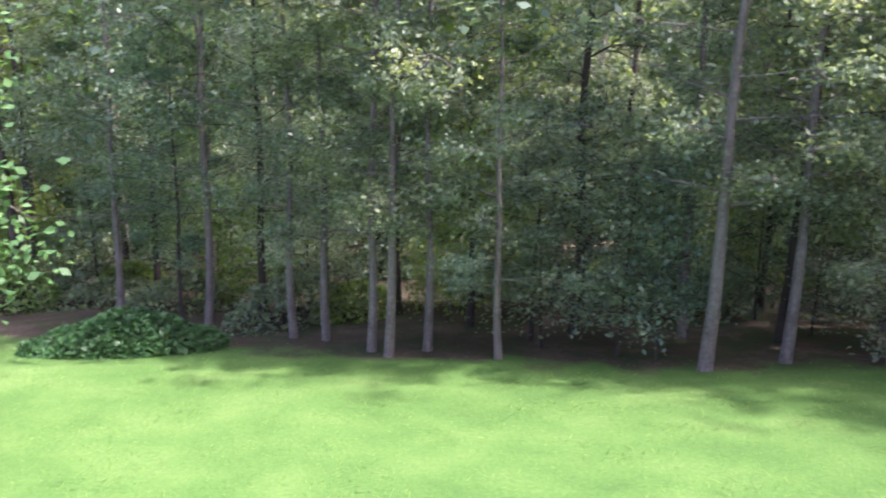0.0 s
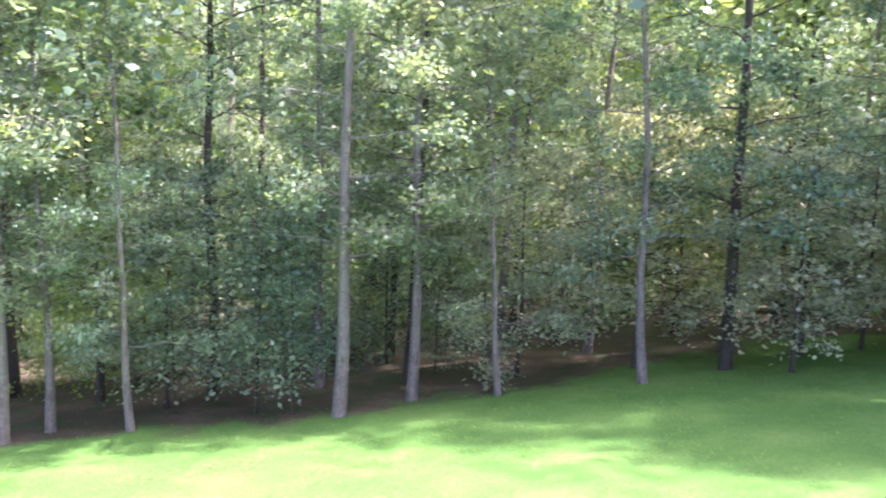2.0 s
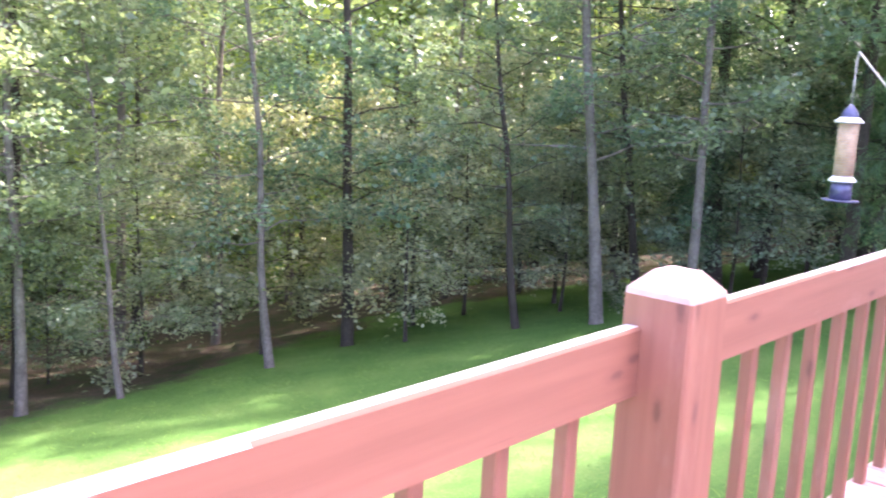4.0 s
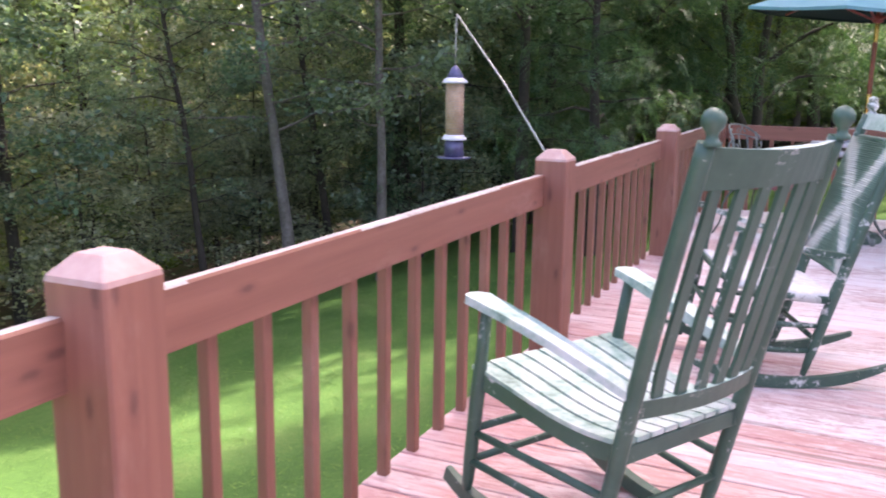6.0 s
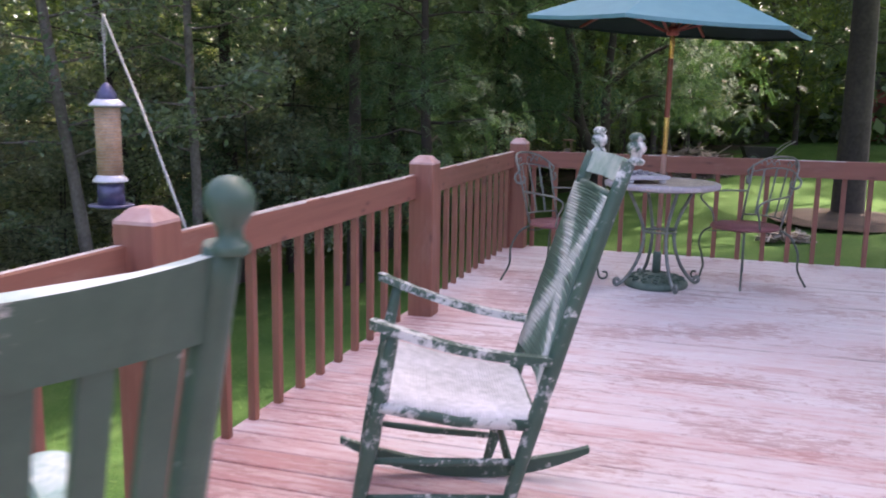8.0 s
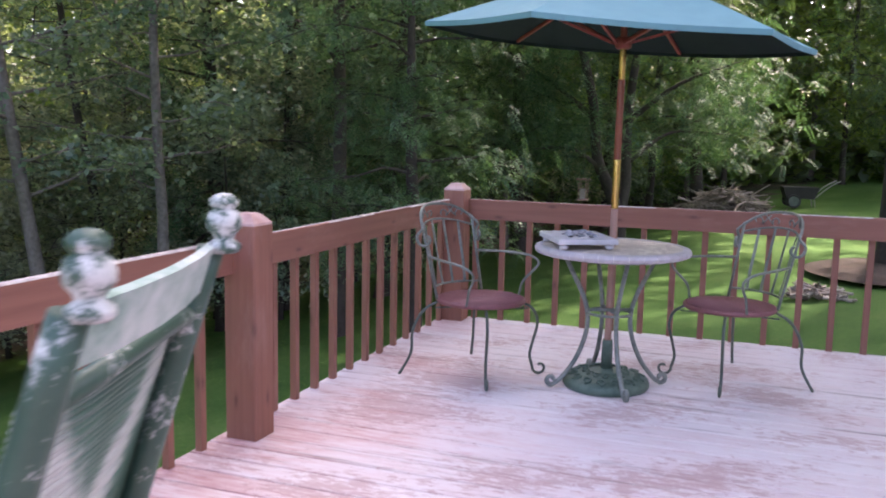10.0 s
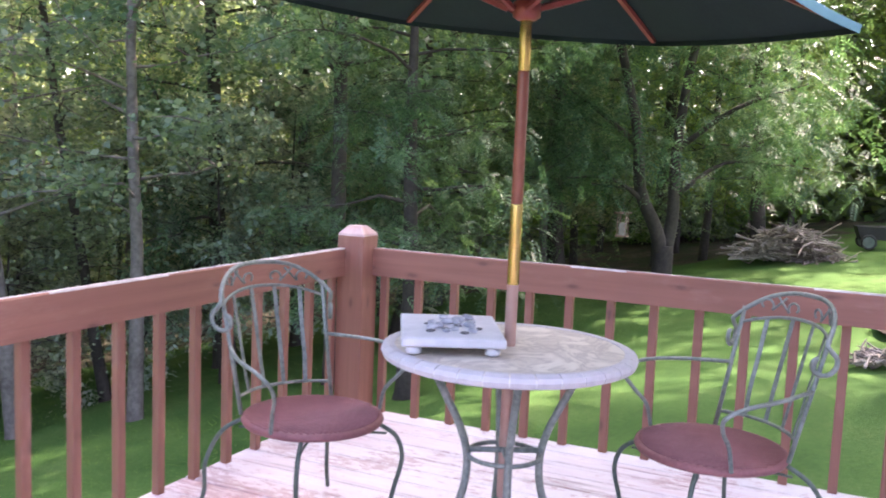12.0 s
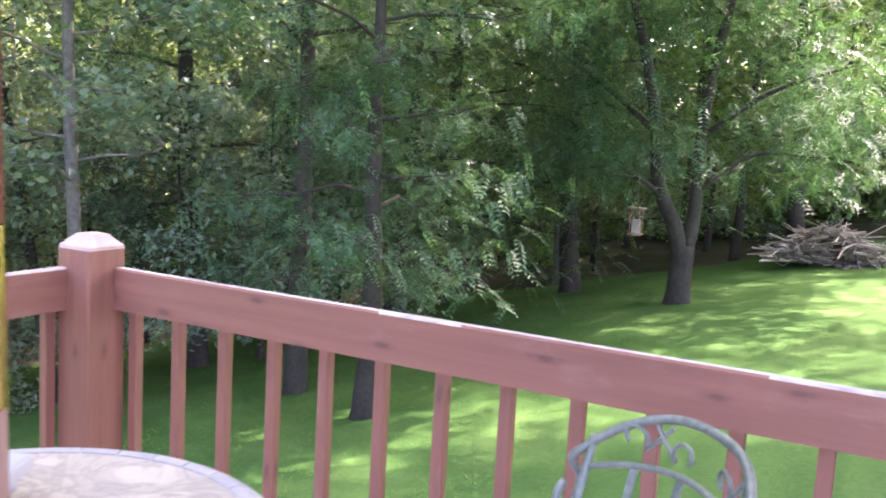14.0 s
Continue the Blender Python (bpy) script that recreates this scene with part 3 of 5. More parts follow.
def slat_back_rocker(m):
    chair = thing("rocking_chair", m, "green painted wooden porch rocker with slat back and worn slatted seat", "rocking chair", "rocking chairs on the deck")
    hw, hwf = 0.245, 0.30
    rocker_base(chair, hw, hwf, GREEN, 0.021, 0.0235, ball_finial(1.292), 1.292, 0.725)
    arm(chair, hw, hwf + 0.012, GREEN_SEAT, 0.05, 0.088, 0.255, 0.725, 0.135)
    # curved crest rail and lower back rail
    for name, z0, z1, bow in (("crest_rail", 1.13, 1.222, 0.04), ("lower_back_rail", 0.52, 0.575, 0.04)):
        bm = bmesh.new()
        lo, hi = [], []
        n = 12
        for side, off in ((1, -0.011), (-1, 0.011)):
            rng = range(n + 1) if side == 1 else range(n, -1, -1)
            for i in rng:
                u = -1 + 2 * i / n
                zz = (z0 + z1) / 2
                x = u * (hw + 0.022 * zz)
                d = -bow * (1 - u * u)
                lo.append((x, back_y(z0) + d + off, z0))
                hi.append((x, back_y(z1) + d + off, z1 + (0.012 * (u * u) if name == "crest_rail" else 0)))
        slab(bm, lo, hi)
        bmesh.ops.recalc_face_normals(bm, faces=bm.faces[:])
        # sky sheen on upward faces, painted in with the pale seat paint
        for f in bm.faces:
            if f.normal.z > 0.8:
                f.material_index = 1
        part(name, bm, GREEN, chair).data.materials.append(GREEN_SEAT)
    for i in range(6):
        u = -0.78 + 1.56 * i / 5
        bm = bmesh.new()
        zs = [0.55, 0.65, 0.8, 0.97, 1.145]
        sweep(bm, [(u * (hw + 0.018 * z) * (0.93 if z < 0.6 else 1), back_y(z) - 0.04 * (1 - u * u), z) for z in zs], (1, 0, 0), 0.038, 0.012)
        part("back_slat", bm, GREEN, chair)
    y0, y1 = back_y(0.42) - 0.01, front_y(0.5) + 0.035
    def seat_z(f):
        return 0.435 - 0.045 * math.sin(math.pi * min(1, f * 0.95)) * (1 - f) + 0.066 * f
    for sx in (-1, 1):
        bm = bmesh.new()
        sweep(bm, [(sx * (hw - 0.005 + (hwf - hw) * i / 6), y0 + (y1 - 0.03 - y0) * i / 6, seat_z(i / 6) - 0.025) for i in range(7)], (1, 0, 0), 0.024, 0.05)
        part("seat_rail", bm, GREEN, chair)
    for y, w, z in ((y1 - 0.03, hwf, 0.468), (back_y(0.4), hw, 0.405)):
        bm = bmesh.new()
        box(bm, (0, y, z), (2 * w, 0.024, 0.05), 0.003)
        part("seat_rail", bm, GREEN, chair)
    for i in range(9):
        x = -0.232 + 0.058 * i
        bm = bmesh.new()
        fs = [k / 9 for k in range(10)]
        sweep(bm, [(x * (1 + 0.2 * f), y0 + (y1 - y0) * f, seat_z(f) + 0.01) for f in fs], (1, 0, 0), [0.0475 * (1 + 0.2 * f) for f in fs], 0.014)
        part("seat_slat", bm, GREEN_SEAT, chair, "green seat slat worn to pale wood")
    return chair


def woven_rocker(m):
    """Reclined old rocker: splayed frame, wider in front, with cord-wound seat and back."""
    chair = thing("rocking_chair", m, "old green rocking chair with woven seat and back, paint peeling white", "rocking chair", "rocking chairs on the deck")
    wb, wf = 0.258, 0.335                      # half widths at the back posts and the front legs
    def by(z):
        return -0.272 - 0.30 * (z - 0.615) - 0.03 * (z - 0.615) ** 2
    def fy(z):
        return 0.345 - 0.195 * (z - 0.08)
    def side(y):
        return wb + (wf - 0.02 - wb) * min(1.0, max(0.0, (y + 0.11) / 0.45))
    for sx in (-1, 1):
        bm = bmesh.new()
        ys = [-0.50 + 0.93 * i / 18 for i in range(19)]
        pts = [(sx * (wb + (wf - wb) * (y + 0.5) / 0.93 * 0.75), y, 0.026 + 0.46 * (y + 0.05) ** 2) for y in ys]
        lens = [0.022 + 0.03 * min(1, 5 * min(i, 18 - i) / 18) for i in range(19)]
        lo, hi = [], []
        for (x, y, z), h in zip(pts, lens):
            lo.append((x, y, z - h / 2))
            hi.append((x, y, z + h / 2))
        slab(bm, [(x - 0.014, y, z) for x, y, z in lo] + [(x - 0.014, y, z) for x, y, z in hi[::-1]], [(x + 0.014, y, z) for x, y, z in lo] + [(x + 0.014, y, z) for x, y, z in hi[::-1]])
        bmesh.ops.recalc_face_normals(bm, faces=bm.faces[:])
        part("rocker", bm, GREEN_OLD, chair)
        bm = bmesh.new()
        zs = [0.055, 0.13, 0.2, 0.32, 0.42, 0.5, 0.62, 0.8, 1.0, 1.15, 1.225]
        rr = [0.014, 0.019, 0.023, 0.0245, 0.026, 0.0245, 0.026, 0.0245, 0.024, 0.023, 0.022]
        tube(bm, [(sx * wb, by(z), z) for z in zs], rr, 12)
        post = part("back_post", bm, GREEN_OLD, chair)
        bm = bmesh.new()
        z = 1.288
        lathe(bm, [(0.021, z - 0.07), (0.026, z - 0.064), (0.026, z - 0.056), (0.016, z - 0.048), (0.017, z - 0.042), (0.027, z - 0.03), (0.0285, z - 0.018), (0.024, z - 0.005), (0.017, z + 0.001), (0.023, z + 0.007), (0.023, z + 0.015), (0.013, z + 0.024), (0.003, z + 0.026)], 14, (sx * wb, by(z), 0))
        part("finial", bm, GREEN_BARE, post, "turned finial worn to grey wood")
        bm = bmesh.new()
        zs = [0.06, 0.13, 0.24, 0.40, 0.46, 0.48, 0.50, 0.53, 0.56, 0.66, 0.738]
        rr = [0.014, 0.019, 0.024, 0.0265, 0.021, 0.0265, 0.021, 0.026, 0.022, 0.02, 0.017]
        tube(bm, [(sx * (wf - 0.02 + 0.02 * z), fy(z), z) for z in zs], rr, 12)
        part("front_leg", bm, GREEN_OLD, chair)
        for z in (0.17, 0.29):
            bm = bmesh.new()
            tube(bm, [(sx * wf * 0.95, fy(z + 0.03), z + 0.03), (sx * (wb + wf) * 0.48, (fy(z) + by(z)) / 2, z + 0.012), (sx * wb, by(z), z)], [0.011, 0.0145, 0.011], 8)
            part("side_stretcher", bm, GREEN_OLD, chair)
        # shaped arm: broad rounded front, narrowing to the back post
        bm = bmesh.new()
        low, up = [], []
        outline = []
        for i in range(9):
            f = i / 8
            outline.append((-(0.036 + 0.03 * f ** 1.5) / 2, by(0.62) + 0.012 + (0.262 - by(0.62)) * f, f))
        for k in range(1, 7):
            a = math.pi * (1 - k / 7)
            outline.append((0.033 * math.cos(a), 0.262 + 0.03 * math.sin(a), 1.0))
        for i in range(8, -1, -1):
            f = i / 8
            outline.append(((0.036 + 0.03 * f ** 1.5) / 2, by(0.62) + 0.012 + (0.262 - by(0.62)) * f, f))
        for x, y, f in outline:
            zc = 0.618 + 0.135 * f - 0.022 * math.sin(math.pi * f)
            xc = sx * (wb + 0.006 + (wf - wb) * f)
            low.append((xc + x, y, zc - 0.014))
            up.append((xc + x * 0.9, y, zc + 0.012))
        slab(bm, low, up)
        bmesh.ops.recalc_face_normals(bm, faces=bm.faces[:])
        part("armrest", bm, GREEN_BARE, chair)
    for z in (0.21, 0.33):
        bm = bmesh.new()
        tube(bm, [(-wf * 0.95, fy(z), z), (0, fy(z), z), (wf * 0.95, fy(z), z)], [0.011, 0.0145, 0.011], 8)
        part("cross_stretcher", bm, GREEN_OLD, chair)
    bm = bmesh.new()
    tube(bm, [(-wb, by(0.22), 0.22), (0, by(0.22), 0.22), (wb, by(0.22), 0.22)], [0.011, 0.0145, 0.011], 8)
    part("cross_stretcher", bm, GREEN_OLD, chair)
    bm = bmesh.new()
    sweep(bm, [(-wb, by(1.195), 1.195), (-wb / 2, by(1.195) - 0.016, 1.195), (0, by(1.195) - 0.022, 1.195), (wb / 2, by(1.195) - 0.016, 1.195), (wb, by(1.195), 1.195)], (0, -0.33, 1), 0.078, 0.014)
    part("top_slat", bm, GREEN_SEAT, chair, "mint green curved top slat")
    # woven back panel: cords wound across two bars
    z0, z1 = 0.53, 1.12
    for z in (z0, z1):
        bm = bmesh.new()
        tube(bm, [(-wb, by(z), z), (wb, by(z), z)], 0.015, 8)
        part("back_bar", bm, GREEN_OLD, chair)
    n = 62
    for i in range(n):
        z = z0 + (z1 - z0) * (i + 0.5) / n
        wv = 0.003 * math.sin(i * 2.1)
        bm = bmesh.new()
        tube(bm, [(-wb, by(z) + 0.022, z), (-0.09, by(z) + 0.008 + wv, z), (0.09, by(z) + 0.008 - wv, z), (wb, by(z) + 0.022, z)], (z1 - z0) / n * 0.62, 6)
        part("back_cord", bm, WOVEN_BACK, chair)
    # cord seat, a trapezoid falling towards the back, over four round rails
    y0, y1 = by(0.43), fy(0.51)
    def seat_z(f):
        return 0.432 + 0.088 * f - 0.012 * math.sin(math.pi * f)
    for f, name in ((0.0, "seat_bar"), (1.0, "seat_bar")):
        bm = bmesh.new()
        y = y0 + (y1 - y0) * f
        w = side(y) if f == 0 else wf - 0.01
        tube(bm, [(-w, y, seat_z(f) - 0.02), (w, y, seat_z(f) - 0.02)], 0.018, 8)
        part(name, bm, GREEN_OLD, chair)
    for i in range(46):
        f = (i + 0.5) / 46
        y = y0 + (y1 - y0) * f
        w = wb + (wf - wb) * f - 0.004
        zz = seat_z(f)
        dip = 0.004 * noise.noise((i * 0.7, 3, 0))
        sag = 0.012 * math.sin(math.pi * f)
        bm = bmesh.new()
        tube(bm, [(-w - 0.012, y, zz - 0.022), (-w, y, zz), (-w * 0.5, y, zz - sag * 0.6 + dip), (w * 0.5, y, zz - sag * 0.6 + dip), (w, y, zz), (w + 0.012, y, zz - 0.022)], 0.0088, 6)
        part("seat_cord", bm, WOVEN, chair, "pale bare woven seat cord")
    for sx in (-1, 1):
        bm = bmesh.new()
        tube(bm, [(sx * wb, y0, seat_z(0) - 0.022), (sx * (wb + wf) / 2, (y0 + y1) / 2, seat_z(0.5) - 0.026), (sx * wf, y1, seat_z(1) - 0.022)], 0.02, 8)
        part("seat_edge", bm, GREEN_BARE, chair)
    return chair


slat_back_rocker(pose(4.597, -0.648, 0, 0, 0, -28.2))
woven_rocker(pose(6.511, -0.929, 0, 0, 0, 19.2))


# ---------------- table, umbrella, bistro chairs ----------------
TX, TY, TABLE_Z = 10.60, -1.325, 0.805


def bistro_table():
    t = thing("bistro_table", pose(TX, TY, 0), "round stone-topped bistro table with curved green iron legs", "table")
    bm = bmesh.new()
    lathe(bm, [(0.36, TABLE_Z - 0.040), (0.405, TABLE_Z - 0.036), (0.418, TABLE_Z - 0.026), (0.421, TABLE_Z - 0.012), (0.412, TABLE_Z - 0.003), (0.385, TABLE_Z)], 56)
    top = part("tabletop", bm, STONE_TOP, t, "mottled stone top")
    n = 34
    bm = bmesh.new()
    a0, a1 = 0.006, 2 * math.pi / n - 0.006
    prof = [(0.400, -0.043), (0.423, -0.034), (0.429, -0.018), (0.424, -0.004), (0.404, 0.0035), (0.384, 0.0025), (0.384, -0.035)]
    rings = []
    for k in range(3):
        a = a0 + (a1 - a0) * k / 2
        rings.append([bm.verts.new((r * math.cos(a), r * math.sin(a), TABLE_Z + z)) for r, z in prof])
    for r0, r1 in zip(rings, rings[1:]):
        for k in range(7):
            bm.faces.new((r0[k], r1[k], r1[(k + 1) % 7], r0[(k + 1) % 7]))
    bm.faces.new(rings[0])
    bm.faces.new(rings[-1][::-1])
    bmesh.ops.recalc_face_normals(bm, faces=bm.faces[:])
    tile = part("edge_tile", bm, STONE_EDGE, top, "grey stone edge tile")
    for i in range(1, n):
        shared("edge_tile", tile.data, top, pose(0, 0, 0, 0, 0, 360 * i / n))
    bm = bmesh.new()
    lathe(bm, [(0.397, TABLE_Z - 0.041), (0.421, TABLE_Z - 0.033), (0.4265, TABLE_Z - 0.018), (0.421, TABLE_Z - 0.006), (0.40, TABLE_Z - 0.004)], 68)
    part("grout_ring", bm, GROUT, top)
    leg = None
    for i in range(4):
        if leg is None:
            bm = bmesh.new()
            pts = smooth_path([(0.27, 0, TABLE_Z - 0.045), (0.22, 0, 0.66), (0.155, 0, 0.53), (0.125, 0, 0.42), (0.135, 0, 0.30), (0.19, 0, 0.16), (0.27, 0, 0.055), (0.315, 0, 0.022)], 5)
            pts += spiral((0.323, 0, 0.05), 0.030, 0.012, -1.7, 3.6, 14, (1, 0, 0), (0, 0, 1))
            tube(bm, pts, 0.0135, 8)
            leg = part("leg", bm, IRON, t)
            leg.matrix_basis = pose(0, 0, 0, 0, 0, 28)
        else:
            shared("leg", leg.data, t, pose(0, 0, 0, 0, 0, 28 + 90 * i))
    bm = bmesh.new()
    tube(bm, [(0.125 * math.cos(a), 0.125 * math.sin(a), 0.43) for a in [2 * math.pi * k / 24 for k in range(25)]], 0.008, 6)
    part("leg_ring", bm, IRON, t)
    for a in (28, 118):
        bm = bmesh.new()
        c, s = 0.13 * math.cos(radians(a)), 0.13 * math.sin(radians(a))
        tube(bm, [(-c, -s, 0.445), (c, s, 0.445)], 0.010, 6)
        part("cross_bar", bm, IRON, t)
    bm = bmesh.new()
    tube(bm, [(0.31 * math.cos(a), 0.31 * math.sin(a), TABLE_Z - 0.05) for a in [2 * math.pi * k / 32 for k in range(33)]], 0.009, 6)
    part("apron_ring", bm, IRON, t)
    return t


def umbrella():
    u = thing("patio_umbrella", pose(TX + 0.03, TY + 0.01, 0, 0.7, -1.5, 0), "teal patio umbrella with wooden pole, brass sleeves and green cast base", "umbrella")
    bm = bmesh.new()
    lathe(bm, [(0.235, 0.002), (0.245, 0.02), (0.24, 0.045), (0.20, 0.062), (0.10, 0.088), (0.045, 0.10), (0.03, 0.105)], 40)
    base = part("base", bm, CAST_GREEN, u, "green cast iron base with scrollwork")
    # scroll relief round the base
    first = None
    for i in range(14):
        if first is None:
            bm = bmesh.new()
            pts = spiral((0.185, 0.0, 0.071), 0.036, 0.008, 0.3, 6.6, 18, (0.97, 0, -0.24), (0, 1, 0))
            tube(bm, pts, 0.0065, 5)
            pts = spiral((0.118, 0.02, 0.088), 0.026, 0.006, 2.5, 8.4, 14, (0.95, 0, -0.3), (0, 1, 0))
            tube(bm, pts, 0.0055, 5)
            first = part("scroll", bm, CAST_GREEN, base)
        else:
            shared("scroll", first.data, base, pose(0, 0, 0, 0, 0, 360 * i / 14))
    bm = bmesh.new()
    lathe(bm, [(0.032, 0.10), (0.03, 0.25), (0.027, 0.27)], 16)
    part("base_sleeve", bm, CAST_GREEN, u)
    for name, mat, z0, z1, r in (("lower_pole", POLE_PINK, 0.12, 1.015, 0.0195), ("brass_sleeve", BRASS, 1.015, 1.285, 0.0205), ("middle_pole", POLE_WOOD, 1.285, 1.715, 0.0195), ("brass_sleeve", BRASS, 1.715, 1.885, 0.0195), ("upper_pole", POLE_WOOD, 1.885, 2.42, 0.0185)):
        bm = bmesh.new()
        lathe(bm, [(r * 0.97, z0), (r, z0 + 0.004), (r, z1 - 0.004), (r * 0.97, z1)], 16)
        part(name, bm, mat, u)
    bm = bmesh.new()
    lathe(bm, [(0.03, 1.875), (0.045, 1.885), (0.045, 1.93), (0.03, 1.94)], 16)
    part("hub", bm, RIB_RED, u)
    # canopy: six panels with a slight sag between the ribs and a short valance
    R0, ZR, ZT, SIDES, PHASE = 1.05, 1.945, 2.31, 6, 107.8
    tilt = pose(0, 0, ZT, 3.1, 0.75, 0) @ Matrix.Translation((0, 0, -ZT))
    step = 8
    ring_n = SIDES * step
    bm = bmesh.new()
    rad = 9
    layers = []
    # the second layer, just below, carries the underside's shade as colour
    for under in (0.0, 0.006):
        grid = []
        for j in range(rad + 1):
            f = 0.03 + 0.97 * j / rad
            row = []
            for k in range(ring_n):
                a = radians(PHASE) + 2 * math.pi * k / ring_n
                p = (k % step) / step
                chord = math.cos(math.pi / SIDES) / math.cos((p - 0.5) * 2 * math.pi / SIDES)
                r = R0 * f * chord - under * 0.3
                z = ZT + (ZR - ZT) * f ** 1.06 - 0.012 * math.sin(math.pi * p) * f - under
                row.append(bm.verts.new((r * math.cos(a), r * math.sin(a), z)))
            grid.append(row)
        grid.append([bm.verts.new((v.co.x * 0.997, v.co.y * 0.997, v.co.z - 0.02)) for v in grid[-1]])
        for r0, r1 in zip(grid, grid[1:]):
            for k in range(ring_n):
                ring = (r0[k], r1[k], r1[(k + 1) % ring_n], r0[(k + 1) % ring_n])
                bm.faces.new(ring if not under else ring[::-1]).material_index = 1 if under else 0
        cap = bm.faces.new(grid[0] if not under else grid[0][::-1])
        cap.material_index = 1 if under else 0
        layers.append(grid[-1])
    for k in range(ring_n):
        bm.faces.new((layers[0][k], layers[1][k], layers[1][(k + 1) % ring_n], layers[0][(k + 1) % ring_n]))
    canopy = part("canopy", bm, FABRIC, u, "teal fabric canopy, shade coloured in beneath")
    canopy.data.materials.append(FABRIC_SHADED)
    canopy.matrix_basis = tilt
    rib = None
    for i in range(SIDES):
        turn = tilt @ pose(0, 0, 0, 0, 0, PHASE + 360 * i / SIDES)
        if rib is None:
            bm = bmesh.new()
            sweep(bm, [(0.05, 0, ZT - 0.04), (0.5, 0, ZT - 0.03 + (ZR - ZT) * 0.45), (1.03, 0, ZR - 0.008)], (0, 1, 0), 0.018, 0.016)
            rib = part("rib", bm, RIB_RED, u)
            rib.matrix_basis = turn
            bm = bmesh.new()
            sweep(bm, [(0.04, 0, 1.905), (0.55, 0, ZT - 0.045 + (ZR - ZT) * 0.5)], (0, 1, 0), 0.016, 0.014)
            strut = part("strut", bm, RIB_RED, rib)
        else:
            r2 = shared("rib", rib.data, u, turn)
            shared("strut", strut.data, r2, pose(0, 0, 0))
    return u


def bistro_chair(m):
    """Local: faces +y, origin on the deck under the seat."""
    c = thing("bistro_chair", m, "green iron bistro chair with scrolled back and round maroon seat", "chair", "bistro chairs at the table")
    sz = 0.455
    bm = bmesh.new()
    lathe(bm, [(0.232, sz - 0.022), (0.256, sz - 0.018), (0.262, sz - 0.006), (0.257, sz + 0.006), (0.23, sz + 0.007)], 44)
    seat = part("seat", bm, SEAT_RED, c, "maroon ribbed round seat")
    bm = bmesh.new()
    for i in range(29):
        x = -0.238 + 0.017 * i
        h = math.sqrt(max(0.0, 0.243 ** 2 - x * x))
        if h > 0.03:
            tube(bm, [(x, -h, sz + 0.007), (x, h, sz + 0.007)], 0.0052, 6)
    part("seat_ribs", bm, SEAT_RED, seat)
    # legs: front pair in an S with a scroll foot, back pair splayed
    for sx in (-1, 1):
        bm = bmesh.new()
        k = 0.7071
        def d(r, z):
            return (sx * k * r, k * r, z)
        pts = smooth_path([d(0.245, sz - 0.02), d(0.31, 0.39), d(0.335, 0.31), d(0.31, 0.20), d(0.295, 0.12), d(0.312, 0.05)], 5)
        pts += spiral(d(0.355, 0.045), 0.043, 0.016, 3.3, 8.4, 16, (sx * k, k, 0), (0, 0, 1))
        tube(bm, pts, 0.0085, 8)
        part("front_leg", bm, IRON_DARK, c)
        bm = bmesh.new()
        pts = smooth_path([(sx * k * 0.24, -k * 0.25, sz - 0.015), (sx * k * 0.34, -k * 0.34, 0.38), (sx * k * 0.40, -k * 0.40, 0.26), (sx * k * 0.405, -k * 0.41, 0.13), (sx * k * 0.47, -k * 0.48, 0.0)], 5)
        tube(bm, pts, 0.0085, 8)
        part("back_leg", bm, IRON_DARK, c)
        for sy in (1, -1):
            bm = bmesh.new()
            tube(bm, smooth_path([(sx * 0.05, sy * 0.10, sz - 0.022), (sx * 0.11, sy * 0.12, sz - 0.05), (sx * k * 0.275, sy * k * 0.275, sz - 0.055)], 4), 0.005, 6)
            part("leg_brace", bm, IRON_DARK, c)
    # back: leans away from the seat, curved round it
    def bk(u, z):
        a = u * 0.95
        lean = -0.125 * max(0, (z - sz)) / 0.5
        return (0.272 * math.sin(a) * (1 + 0.13 * (z - sz) / 0.5), -0.25 * math.cos(a) + lean, z)
    def arc(u0, u1, zf, n=20):
        return [bk(u0 + (u1 - u0) * i / n, zf(u0 + (u1 - u0) * i / n)) for i in range(n + 1)]
    bm = bmesh.new()
    hoop = arc(-1.12, 1.12, lambda u: 0.985 - 0.115 * abs(u) ** 2.6, 24)
    lft = spiral(bk(-1.0, 0.80), 0.052, 0.02, 2.6, 7.4, 12, (0.55, 0.83, 0), (0, 0, 1))
    rgt = spiral(bk(1.0, 0.80), 0.052, 0.02, 0.55, -4.3, 12, (0.55, -0.83, 0), (0, 0, 1))
    tube(bm, smooth_path(lft[::-1] + hoop[1:-1] + rgt, 2), 0.0088, 7)
    part("back_hoop", bm, IRON, c)
    bm = bmesh.new()
    tube(bm, arc(-0.9, 0.9, lambda u: 0.895 - 0.055 * u * u), 0.0065, 6)
    part("back_rail", bm, IRON, c)
    bm = bmesh.new()
    tube(bm, arc(-0.9, 0.9, lambda u: 0.515), 0.0065, 6)
    part("back_rail", bm, IRON, c)
    for u in (-0.9, 0.9):
        bm = bmesh.new()
        tube(bm, [bk(u, sz), bk(u, 0.7), bk(u, 0.91)], 0.0085, 7)
        part("back_upright", bm, IRON, c)
    for i in range(4):
        u = -0.54 + 0.36 * i
        bm = bmesh.new()
        sweep(bm, [bk(u * 0.95, 0.515), bk(u, 0.62), bk(u, 0.76), bk(u * 1.02, 0.892 - 0.055 * u * u)], (math.cos(u * 0.95), math.sin(u * 0.95), 0), 0.016, 0.004)
        part("back_slat", bm, IRON, c)
